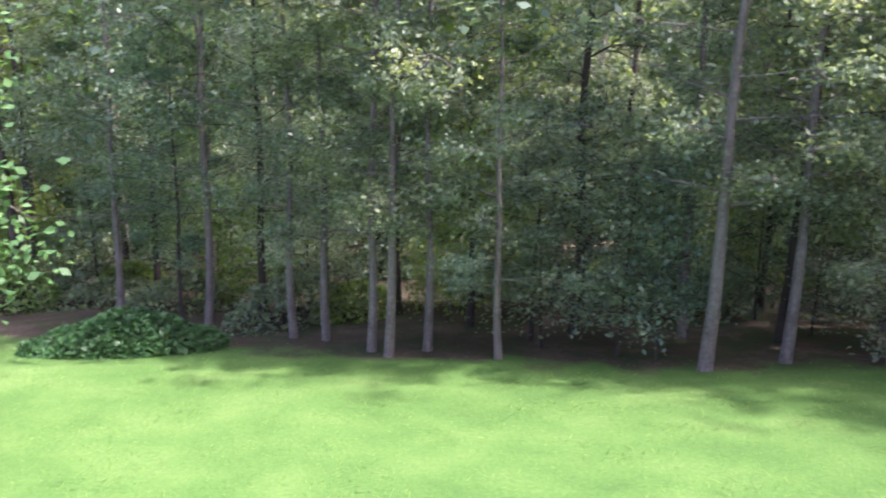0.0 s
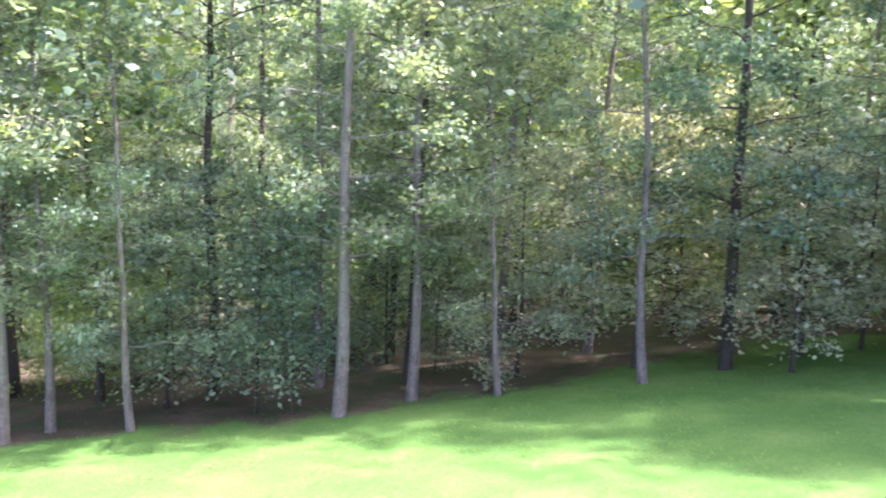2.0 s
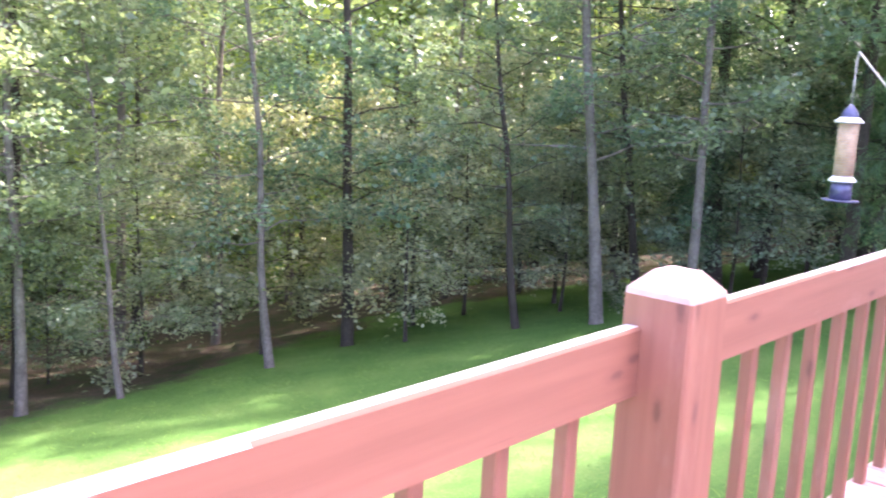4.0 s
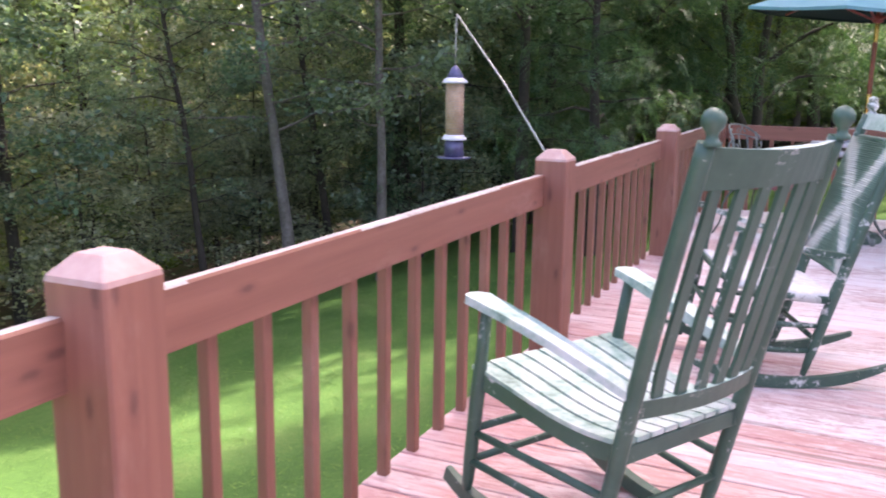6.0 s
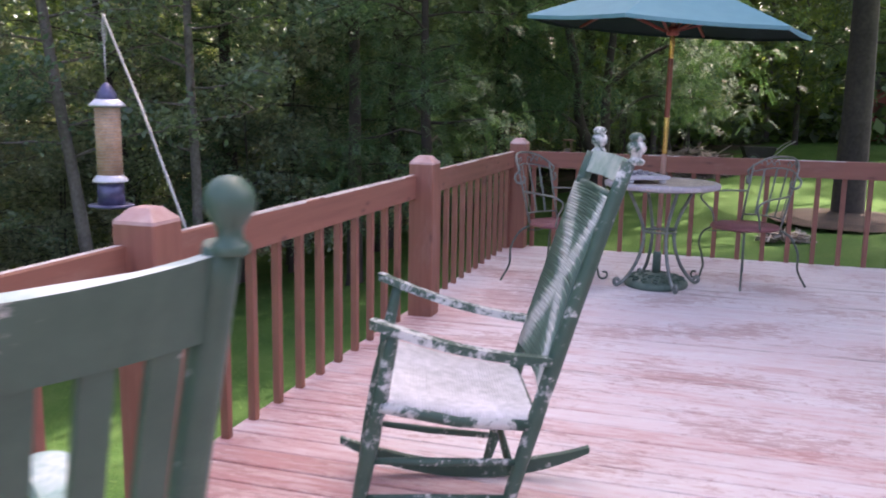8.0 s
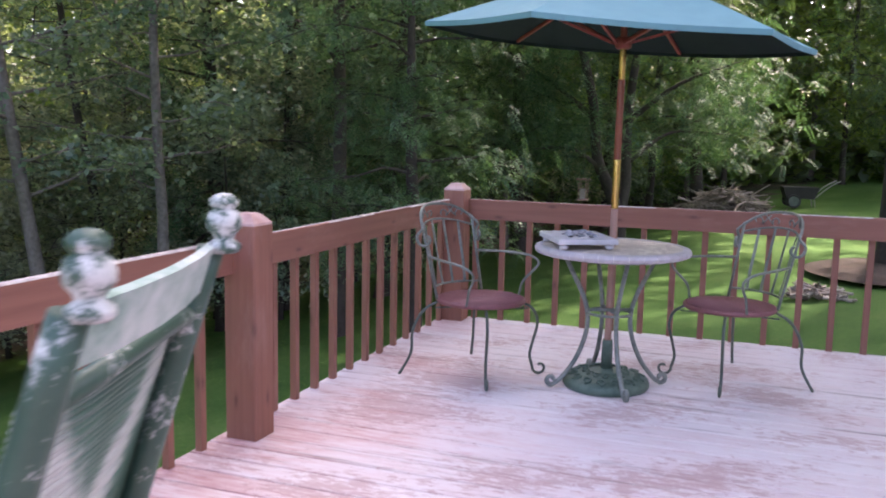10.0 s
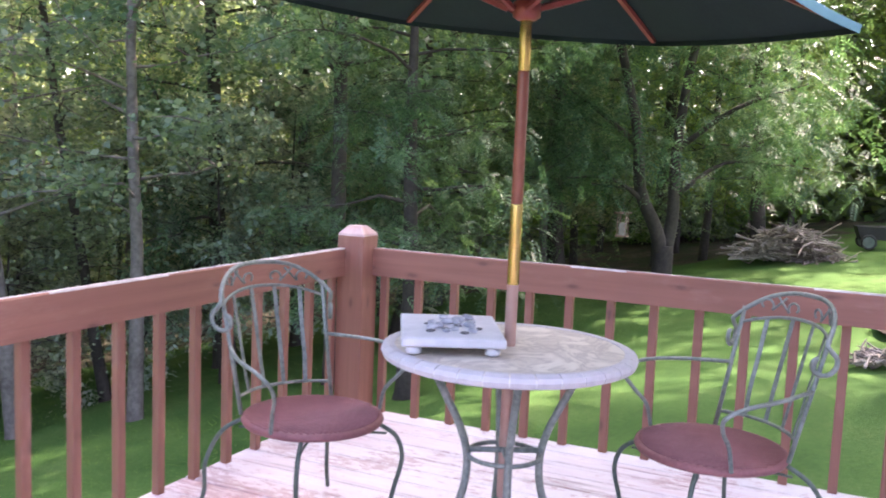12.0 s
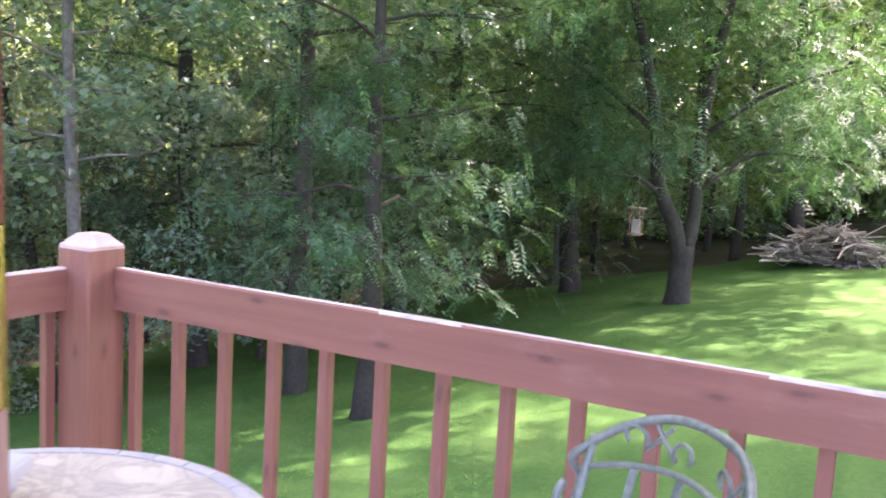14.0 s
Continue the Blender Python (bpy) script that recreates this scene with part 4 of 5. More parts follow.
    for i, u in enumerate((-0.62, -0.2, 0.2, 0.62)):
        bm = bmesh.new()
        o = bk(u, 0.925)
        s = -1 if i % 2 else 1
        ax = (math.cos(u * 0.95), math.sin(u * 0.95), 0)
        pts = spiral(o, 0.030, 0.012, -0.6 if s > 0 else math.pi + 0.6, (-0.6 + 4.6) if s > 0 else math.pi + 0.6 - 4.6, 12, ax, (0, 0, 1))
        pts = [Vector(o) + Vector(ax) * s * 0.075 + Vector((0, 0, 0.035))] + pts
        tube(bm, smooth_path(pts, 2), 0.0045, 5)
        part("back_scroll", bm, IRON, c)
    # arms
    for sx in (-1, 1):
        bm = bmesh.new()
        tube(bm, smooth_path([bk(sx * 0.9, 0.70), (sx * 0.30, -0.04, 0.70), (sx * 0.325, 0.11, 0.69), (sx * 0.312, 0.18, 0.655), (sx * 0.275, 0.155, 0.60), (sx * 0.25, 0.11, 0.54), (sx * 0.244, 0.09, sz)], 5), 0.0075, 7)
        part("armrest", bm, IRON, c)
    return c


bistro_table()
umbrella()
chair = bistro_chair(pose(10.555, -0.585, 0, 0, 0, 159))
copy_thing(chair, pose(10.99, -1.95, 0, 0, 0, 43))


def pebble_tray():
    cx, cy, z = 10.51, -1.147, TABLE_Z + 0.004
    t = thing("stone_tray", pose(cx, cy, z, 0, 0, 28), "pale grey square tray of small stones on round feet", "tray")
    bm = bmesh.new()
    box(bm, (0, 0, 0.043), (0.42, 0.33, 0.030), 0.005)
    part("slab", bm, TRAY, t)
    for x in (-0.175, 0.175):
        for y in (-0.125, 0.125):
            bm = bmesh.new()
            lathe(bm, [(0.012, 0.0), (0.024, 0.004), (0.026, 0.014), (0.02, 0.029)], 12, (x, y, 0))
            part("foot", bm, TRAY, t)
    rnd = random.Random(5)
    for i in range(22):
        dark = i % 5 in (1, 3)
        r = rnd.uniform(0.010, 0.015) if dark else rnd.uniform(0.010, 0.019)
        bm = bmesh.new()
        bmesh.ops.create_icosphere(bm, subdivisions=2, radius=r)
        for v in bm.verts:
            v.co *= 1 + 0.3 * noise.noise(v.co * 60 + Vector((i, 0, 0)))
        flat = 0.32 if dark else 0.7
        bmesh.ops.scale(bm, vec=(1.35, 1, flat), verts=bm.verts)
        for f in bm.faces:
            f.smooth = True
        st = part("pebble", bm, DARK_PEBBLE if dark else SHELL)
        tagged(st, "flat dark pebble lying on the tray" if dark else "rounded blue-grey pebble lying on the tray", "pebble", "pebbles on the tray")
        lx = -0.115 + 0.046 * (i % 6) + rnd.uniform(-0.014, 0.014)
        ly = -0.075 + 0.05 * (i // 6) + rnd.uniform(-0.015, 0.015)
        st.matrix_basis = t.matrix_basis @ pose(lx, ly, 0.058 + r * flat * 0.8, 0, 0, rnd.random() * 360)


pebble_tray()


# ---------------- bird feeder ----------------
def feeder():
    px, py, top = 7.46, 1.165, 1.70
    rod = thing("feeder_rod", pose(6.62, 0.168, 0.92), "thin galvanised rod leaning out from the railing", "rod")
    bm = bmesh.new()
    tip = Vector((px - 0.01 - 6.62, py - 0.01 - 0.168, 1.77 - 0.92))
    tube(bm, [Vector((-0.03, -0.035, -0.1)), tip * 0.5, tip, tip + Vector((0.0, 0.0, -0.02)), tip + Vector((-0.012, 0, -0.045))], 0.0065, 8)
    part("bar", bm, STEEL, rod)
    f = thing("bird_feeder", pose(px, py, 0.84), "blue and white tube bird feeder full of pale seed", "bird feeder")
    bm = bmesh.new()
    ring = spiral((0, 0, 0.845), 0.026, 0.026, 0, 2 * math.pi, 16, (0.35, 0, 0), (0, 0, 1.9))
    tube(bm, ring, 0.0045, 6)
    tube(bm, [(0, 0, 0.80), (0, 0, 0.70), (0, 0, 0.59)], 0.004, 6)
    part("hook", bm, STEEL, f)
    bm = bmesh.new()
    lathe(bm, [(0.052, 0.53), (0.055, 0.538), (0.030, 0.585), (0.012, 0.605), (0.004, 0.61)], 20)
    part("cap", bm, BLUE_METAL, f)
    bm = bmesh.new()
    lathe(bm, [(0.062, 0.492), (0.087, 0.496), (0.085, 0.505), (0.058, 0.528), (0.05, 0.532)], 20)
    part("roof_rim", bm, RIM_WHITE, f)
    bm = bmesh.new()
    lathe(bm, [(0.060, 0.16), (0.060, 0.495)], 20)
    tb = part("seed_tube", bm, SEED, f, "clear tube packed with pale seed")
    bm = bmesh.new()
    for z in [0.17 + 0.016 * i for i in range(21)]:
        tube(bm, [(0.0625 * math.cos(a), 0.0625 * math.sin(a), z) for a in [2 * math.pi * k / 20 for k in range(21)]], 0.0013, 4)
    part("wire_mesh", bm, STEEL, tb)
    bm = bmesh.new()
    lathe(bm, [(0.055, 0.122), (0.085, 0.126), (0.083, 0.136), (0.062, 0.16), (0.055, 0.163)], 20)
    part("skirt_rim", bm, RIM_WHITE, f)
    bm = bmesh.new()
    lathe(bm, [(0.066, 0.01), (0.064, 0.12), (0.05, 0.124)], 20)
    part("lower_drum", bm, BLUE_METAL, f)
    bm = bmesh.new()
    lathe(bm, [(0.105, 0.0), (0.112, 0.006), (0.112, 0.012), (0.07, 0.014)], 24)
    part("perch_tray", bm, BLUE_METAL, f)


feeder()


# ---------------- trees ----------------
rng = np.random.default_rng(7)


def leaf_mesh(name, centres, sizes, mat, flatness=0.72, aspect=0.62):
    """Pointed leaf quads (four-corner lozenges bent at the midrib) at the centres."""
    n = len(centres)
    u = rng.normal(size=(n, 3))
    u[:, 2] *= 1 - flatness * 0.7
    u /= np.linalg.norm(u, axis=1)[:, None]
    w = rng.normal(size=(n, 3))
    w[:, 2] *= 1 - flatness
    v = w - (w * u).sum(1)[:, None] * u
    v /= np.linalg.norm(v, axis=1)[:, None]
    nrm = np.cross(u, v)
    s = sizes[:, None]
    a = centres - u * s * 0.5
    b = centres + v * s * aspect * 0.5 + nrm * s * 0.08 + u * s * 0.05
    c = centres + u * s * 0.5 - nrm * s * 0.06
    d = centres - v * s * aspect * 0.5 + nrm * s * 0.08 + u * s * 0.05
    verts = np.stack([a, b, c, d], 1).reshape(-1, 3)
    return quads(name, verts, mat)


def quads(name, verts, mat):
    n = len(verts) // 4
    me = bpy.data.meshes.new(name)
    me.vertices.add(4 * n)
    me.vertices.foreach_set("co", np.ascontiguousarray(verts, dtype=np.float32).ravel())
    me.loops.add(4 * n)
    me.loops.foreach_set("vertex_index", np.arange(4 * n, dtype=np.int32))
    me.polygons.add(n)
    me.polygons.foreach_set("loop_start", np.arange(0, 4 * n, 4, dtype=np.int32))
    me.polygons.foreach_set("loop_total", np.full(n, 4, dtype=np.int32))
    me.update(calc_edges=True)
    me.materials.append(mat)
    return me


def pinnate_mesh(name, tips, dirs, mat, length=0.36, pairs=7):
    """Drooping feather-like sprays: paired narrow leaflets along each stalk."""
    out = []
    n = len(tips)
    L = length * (0.7 + 0.6 * rng.random(n))
    side = np.cross(dirs, np.array([0, 0, 1.0])) + 0.25 * rng.normal(size=(n, 3))
    side /= np.linalg.norm(side, axis=1)[:, None] + 1e-9
    nrm = np.cross(side, dirs)
    for k in range(pairs):
        f = (k + 0.6) / pairs
        base = tips + dirs * (L * f)[:, None] + np.array([0, 0, -1.0]) * (0.32 * L * f * f)[:, None]
        ll = (0.30 * L * (1 - 0.45 * abs(f - 0.45)))[:, None]
        for sg in (-1, 1):
            ax = side * sg * 0.85 + dirs * 0.5 + nrm * 0.1 * rng.normal(size=(n, 1))
            ax /= np.linalg.norm(ax, axis=1)[:, None]
            wd = np.cross(ax, nrm)
            p0 = base
            p1 = base + ax * ll * 0.5 + wd * ll * 0.17
            p2 = base + ax * ll - np.array([0, 0, 1.0]) * ll * 0.12
            p3 = base + ax * ll * 0.5 - wd * ll * 0.17
            out.append(np.stack([p0, p1, p2, p3], 1))
    return quads(name, np.concatenate(out, 0).reshape(-1, 3), mat)


def trunk_points(h, lean, seed, wob=0.12):
    pts = []
    for i in range(11):
        z = h * i / 10
        pts.append((lean[0] * z / h + wob * noise.noise((seed, z * 0.25, 0)) * min(1, z), lean[1] * z / h + wob * noise.noise((seed, z * 0.25, 9)) * min(1, z), z - 0.15))
    return pts


def at_height(pts, z):
    for a, b in zip(pts, pts[1:]):
        if a[2] <= z <= b[2]:
            f = (z - a[2]) / (b[2] - a[2])
            return Vector(a).lerp(Vector(b), f)
    return Vector(pts[-1])


def build_tree(name, label, h, r, seed, limbs, leaf, leaves, leaf_size, bark, low=2.5, reach=2.4, lean=(0.2, 0.1), droop=0.0, pinnate=False, top_leaves=900, cluster=0.5, forks=3, spread=1.5):
    rnd = random.Random(seed)
    t = thing(name, pose(0, 0, 0), label, "tree", "trees of the wood")
    pts = trunk_points(h, lean, seed)
    bm = bmesh.new()
    rad = [r * (1.5 if i == 0 else 1.0) * (1 - 0.085 * i) for i in range(11)]
    rad[1] = r
    tube(bm, [pts[0], (pts[0][0], pts[0][1], 0.12)] + pts[1:], [r * 1.55, r * 1.18] + rad[1:], 10)
    part("trunk", bm, bark, t)
    bm = bmesh.new()
    tips, dirs = [], []
    for i in range(limbs):
        f = i / max(1, limbs - 1)
        z = low + (h * 0.93 - low) * f ** 1.15
        a = i * 2.4 + rnd.random()
        ln = reach * (0.55 + 0.6 * rnd.random()) * (1 - 0.55 * f ** 2)
        if z > 6.0:
            ln *= spread
        o = at_height(pts, z)
        rise = 0.35 + 0.35 * f - droop
        p = [o]
        d = Vector((math.cos(a), math.sin(a), rise))
        for k in range(1, 5):
            d2 = d + Vector((0.25 * rnd.gauss(0, 1), 0.25 * rnd.gauss(0, 1), 0.12 * rnd.gauss(0, 1) - droop * 0.35 * k))
            p.append(p[-1] + d2.normalized() * ln / 4)
        tube(bm, p, [max(0.012, r * 0.28 * (1 - 0.5 * f)), r * 0.2 * (1 - 0.5 * f), r * 0.14, 0.012, 0.006], 5, False)
        for k in range(2, 5):
            tips.append(p[k]); dirs.append(d)
            for _ in range(forks):
                q = p[k] + Vector((rnd.gauss(0, 0.35), rnd.gauss(0, 0.35), rnd.gauss(0, 0.22) - droop * 0.25)) * ln * 0.45
                tips.append(q); dirs.append(q - p[k])
                tube(bm, [p[k], p[k].lerp(q, 0.5) + Vector((0, 0, 0.04)), q], [0.012, 0.009, 0.004], 4, False)
    part("limb_frame", bm, bark, t)
    T = np.array([tuple(v) for v in tips])
    if pinnate:
        idx = rng.integers(0, len(T), leaves)
        c = T[idx] + rng.normal(size=(leaves, 3)) * np.array([cluster, cluster, cluster * 0.55])
        dd = rng.normal(size=(leaves, 3)) * np.array([1, 1, 0.25]) + np.array([0, 0, -0.35])
        dd /= np.linalg.norm(dd, axis=1)[:, None]
        me = pinnate_mesh("crown", c, dd, leaf, leaf_size)
    else:
        share = rng.exponential(size=len(T)) ** 1.4          # some sprays full, others nearly bare
        idx = rng.choice(len(T), leaves, p=share / share.sum())
        c = T[idx] + rng.normal(size=(leaves, 3)) * np.array([cluster, cluster, cluster * 0.6])
        s = leaf_size * (0.6 + 0.8 * rng.random(leaves))
        if top_leaves:
            hi = T[T[:, 2] > h * 0.68]
            j = rng.integers(0, len(hi), top_leaves)
            c = np.concatenate([c, hi[j] + rng.normal(size=(top_leaves, 3)) * 0.9])
            s = np.concatenate([s, np.full(top_leaves, 0.42)])
        me = leaf_mesh("crown", c, s, leaf)
    shared("crown", me, t, pose(0, 0, 0))
    return t


def plant(proto, x, y, turn, scale, first=False):
    m = pose(x, y, ground_z(x, y) - 0.03, 0, 0, turn) @ Matrix.Diagonal((scale, scale, scale, 1))
    if first:
        proto.matrix_basis = m
        return proto
    o = copy_thing(proto, m)
    o.matrix_basis = m
    return o


WOOD_LABELS = ("slender grey-barked woodland tree in full summer leaf", "tall straight woodland tree with leafy low branches", "forked woodland tree with thin grey trunk and dense leaves")
kinds = []
for k in range(6):
    kinds.append(build_tree("woodland_tree", WOOD_LABELS[k % 3], 14.5 + 1.2 * (k % 3), 0.11 + 0.015 * (k % 3), 11 + k, 28, LEAF_WOODS, 9500, 0.12, BARK if k % 2 == 0 else BARK_DARK,
                            low=(3.2, 2.8, 3.6, 3.0, 2.6, 3.8)[k], reach=2.5, lean=((0.3, 0.1), (-0.2, 0.3), (0.1, -0.3), (-0.4, 0), (0.2, 0.4), (0, 0.1))[k], droop=0.14, cluster=0.27, top_leaves=350, forks=2))
bright = build_tree("woodland_tree", "young woodland tree with sunlit yellow-green leaves", 11, 0.09, 31, 20, LEAF_BRIGHT, 6500, 0.13, BARK_DARK, low=1.4, reach=2.0, cluster=0.42, top_leaves=200)
sapling = build_tree("sapling", "thin understorey sapling with sparse leafy branches", 5.0, 0.035, 41, 16, LEAF_WOODS, 3200, 0.12, BARK_DARK, low=0.7, reach=1.3, cluster=0.34, top_leaves=0)
sapling_b = build_tree("sapling", "young shrubby sapling with pale green leaves", 3.4, 0.03, 43, 14, LEAF_BRIGHT, 2600, 0.11, BARK, low=0.4, reach=1.2, cluster=0.32, top_leaves=0, droop=0.05)

used = set()


def put(proto, x, y, turn, scale, lean=0.0):
    """lean: degrees towards the north-west, into the clearing."""
    o = plant(proto, x, y, turn, scale, proto.name not in used)
    used.add(proto.name)
    if lean:
        at = Matrix.Translation(o.matrix_basis.to_translation())
        o.matrix_basis = at @ Matrix.Rotation(radians(lean), 4, (-0.64, -0.77, 0)) @ at.inverted() @ o.matrix_basis
    return o


# the row at the lawn's edge
FRONT = [(5.87, 13.93, 2, 0.8), (7.48, 14.52, 0, 0.9), (8.91, 13.71, 4, 0.5), (11.68, 13.04, 0, 0.8), (13.78, 13.13, 1, 1.0), (16.29, 10.55, 5, 0.6), (17.15, 9.08, 2, 0.95), (19.2, 9.33, 1, 0.8), (16.04, 13.4, 3, 0.5),
         (22.9, 12.3, 0, 0.9), (20.1, 16.2, 4, 0.8), (9.1, 20.2, 3, 0.8), (0.41, 15.4, 0, 0.8), (0.05, 15.9, 2, 0.6), (1.13, 15.9, 0, 0.75), (2.42, 14.9, 4, 0.55), (-0.95, 16.95, 2, 0.6), (-1.69, 17.35, 0, 0.75), (-2.9, 20.2, 5, 0.7),
         (-3.94, 19.2, 0, 0.85), (-6.44, 20.5, 2, 0.65), (-4.7, 19.7, 3, 0.5), (4.2, 17.6, 5, 0.8), (8.2, 16.6, 1, 0.9), (10.6, 17.2, 4, 0.95), (12.9, 16.9, 0, 0.9), (6.4, 17.2, 4, 0.85), (30.9, 5.2, 2, 0.9), (33, 1.3, 1, 0.9)]
for i, (x, y, k, s) in enumerate(FRONT):
    put(kinds[k], x, y, 57 * i, s, 7.0 if 16 < x < 20 and y < 11 else 3.0 if 8 < x < 17 and y < 14 else 0.0)
for i, (x, y, s) in enumerate(((4.6, 15.0, 0.9), (5.2, 14.6, 0.75), (3.3, 15.9, 0.8), (8.9, 16.8, 0.7))):
    put(sapling, x, y, 80 * i, s)

# the wood behind, thinning out with depth
rnd = random.Random(21)
placed = [(x, y) for x, y, _, _ in FRONT]
count = 0
while count < 50:
    x, y = rnd.uniform(-26, 46), rnd.uniform(0, 46)
    d = forest_depth(x, y)
    if d < 2.0 or d > 24 or rnd.random() < d / 40 or any(math.hypot(x - a, y - b) < 2.2 for a, b in placed):
        continue
    placed.append((x, y))
    if rnd.random() < 0.2:
        put(bright, x, y, rnd.random() * 360, rnd.uniform(0.8, 1.15))
    else:
        put(kinds[rnd.randrange(6)], x, y, rnd.random() * 360, rnd.uniform(0.85, 1.2))
    count += 1
count = 0
while count < 64:
    x, y = rnd.uniform(-20, 42), rnd.uniform(0, 40)
    d = forest_depth(x, y)
    if d < 4.5 or d > 17 or any(math.hypot(x - a, y - b) < 1.0 for a, b in placed):
        continue
    placed.append((x, y))
    put(sapling if rnd.random() < 0.6 else sapling_b, x, y, rnd.random() * 360, rnd.uniform(0.6, 1.2))
    count += 1

# low layered trees among the trunks
dogwood = [build_tree("understorey_tree", "low layered understorey tree with pale glossy leaves", 6.0, 0.06, 51 + k, 20, LEAF_DOGWOOD, 6000, 0.13, BARK_DARK, low=1.3, reach=2.5, spread=1.0, cluster=0.26, top_leaves=0, droop=0.2) for k in range(2)]
for i, (x, y, s) in enumerate(((12.6, 14.6, 0.9), (15.2, 14.9, 1.0), (17.6, 13.2, 0.85), (19.4, 11.8, 0.9), (21.3, 11.2, 1.0), (23.4, 10.2, 0.9), (20.8, 14.0, 1.1), (14.4, 12.0, 0.75), (18.4, 10.9, 0.7), (25.4, 9.4, 1.0), (27.4, 8.4, 1.0), (24.6, 13.0, 1.1), (10.2, 15.4, 0.8), (29.6, 8.6, 1.1), (3.2, 16.8, 0.8), (32.6, 4.8, 1.0), (20.2, 7.6, 0.8), (22.4, 7.8, 0.9), (24.6, 7.6, 0.9))):
    put(dogwood[i % 2], x, y, 77 * i, s)
for i, (x, y, s) in enumerate(((38.5, -0.6, 1.1), (36.2, 2.6, 1.0), (41, -4.6, 1.2), (35.0, 5.6, 1.1), (39.5, 3.4, 1.2), (44, -2.0, 1.3), (47, -12, 1.3), (43, -13, 1.1), (33.6, 9.4, 1.1), (20.5, 18.8, 1.1), (12.5, 20.0, 1.1), (16.6, 18.4, 1.0), (26.5, 15.6, 1.1))):
    put(bright, x, y, 99 * i, s)

for i, (x, y, k, s) in enumerate(((43.0, -3.6, 0, 1.1), (47.0, -6.5, 3, 1.1), (40.5, 0.8, 4, 1.0), (39.0, 5.8, 1, 1.0), (48.5, -14.0, 2, 1.2))):
    put(kinds[k], x, y, 63 * i, s)

# feather-leaved trees on the lawn by the deck's corner
locust = [build_tree("locust_tree", "spreading dark-trunked tree with drooping feathery leaves on the lawn", 11.0, 0.20, 61 + k, 26, LEAF_PINNATE, 2700, 0.40, BARK_DARK, low=(2.3, 1.9)[k], reach=2.7, lean=((0.5, 0.4), (-0.7, 0.3))[k], droop=0.22, spread=2.0, pinnate=True, cluster=0.42, forks=3) for k in range(2)]
for x, y, k, turn, s in ((18.8, 3.2, 0, 0, 0.72), (24.4, 6.2, 0, 250, 1.0), (21.8, 8.8, 1, 10, 1.05), (29.0, 4.2, 0, 120, 1.1), (32.5, -0.2, 1, 300, 1.0), (35, -7.5, 0, 30, 1.2), (28.5, 7.4, 1, 80, 1.1)):
    put(locust[k], x, y, turn, s)

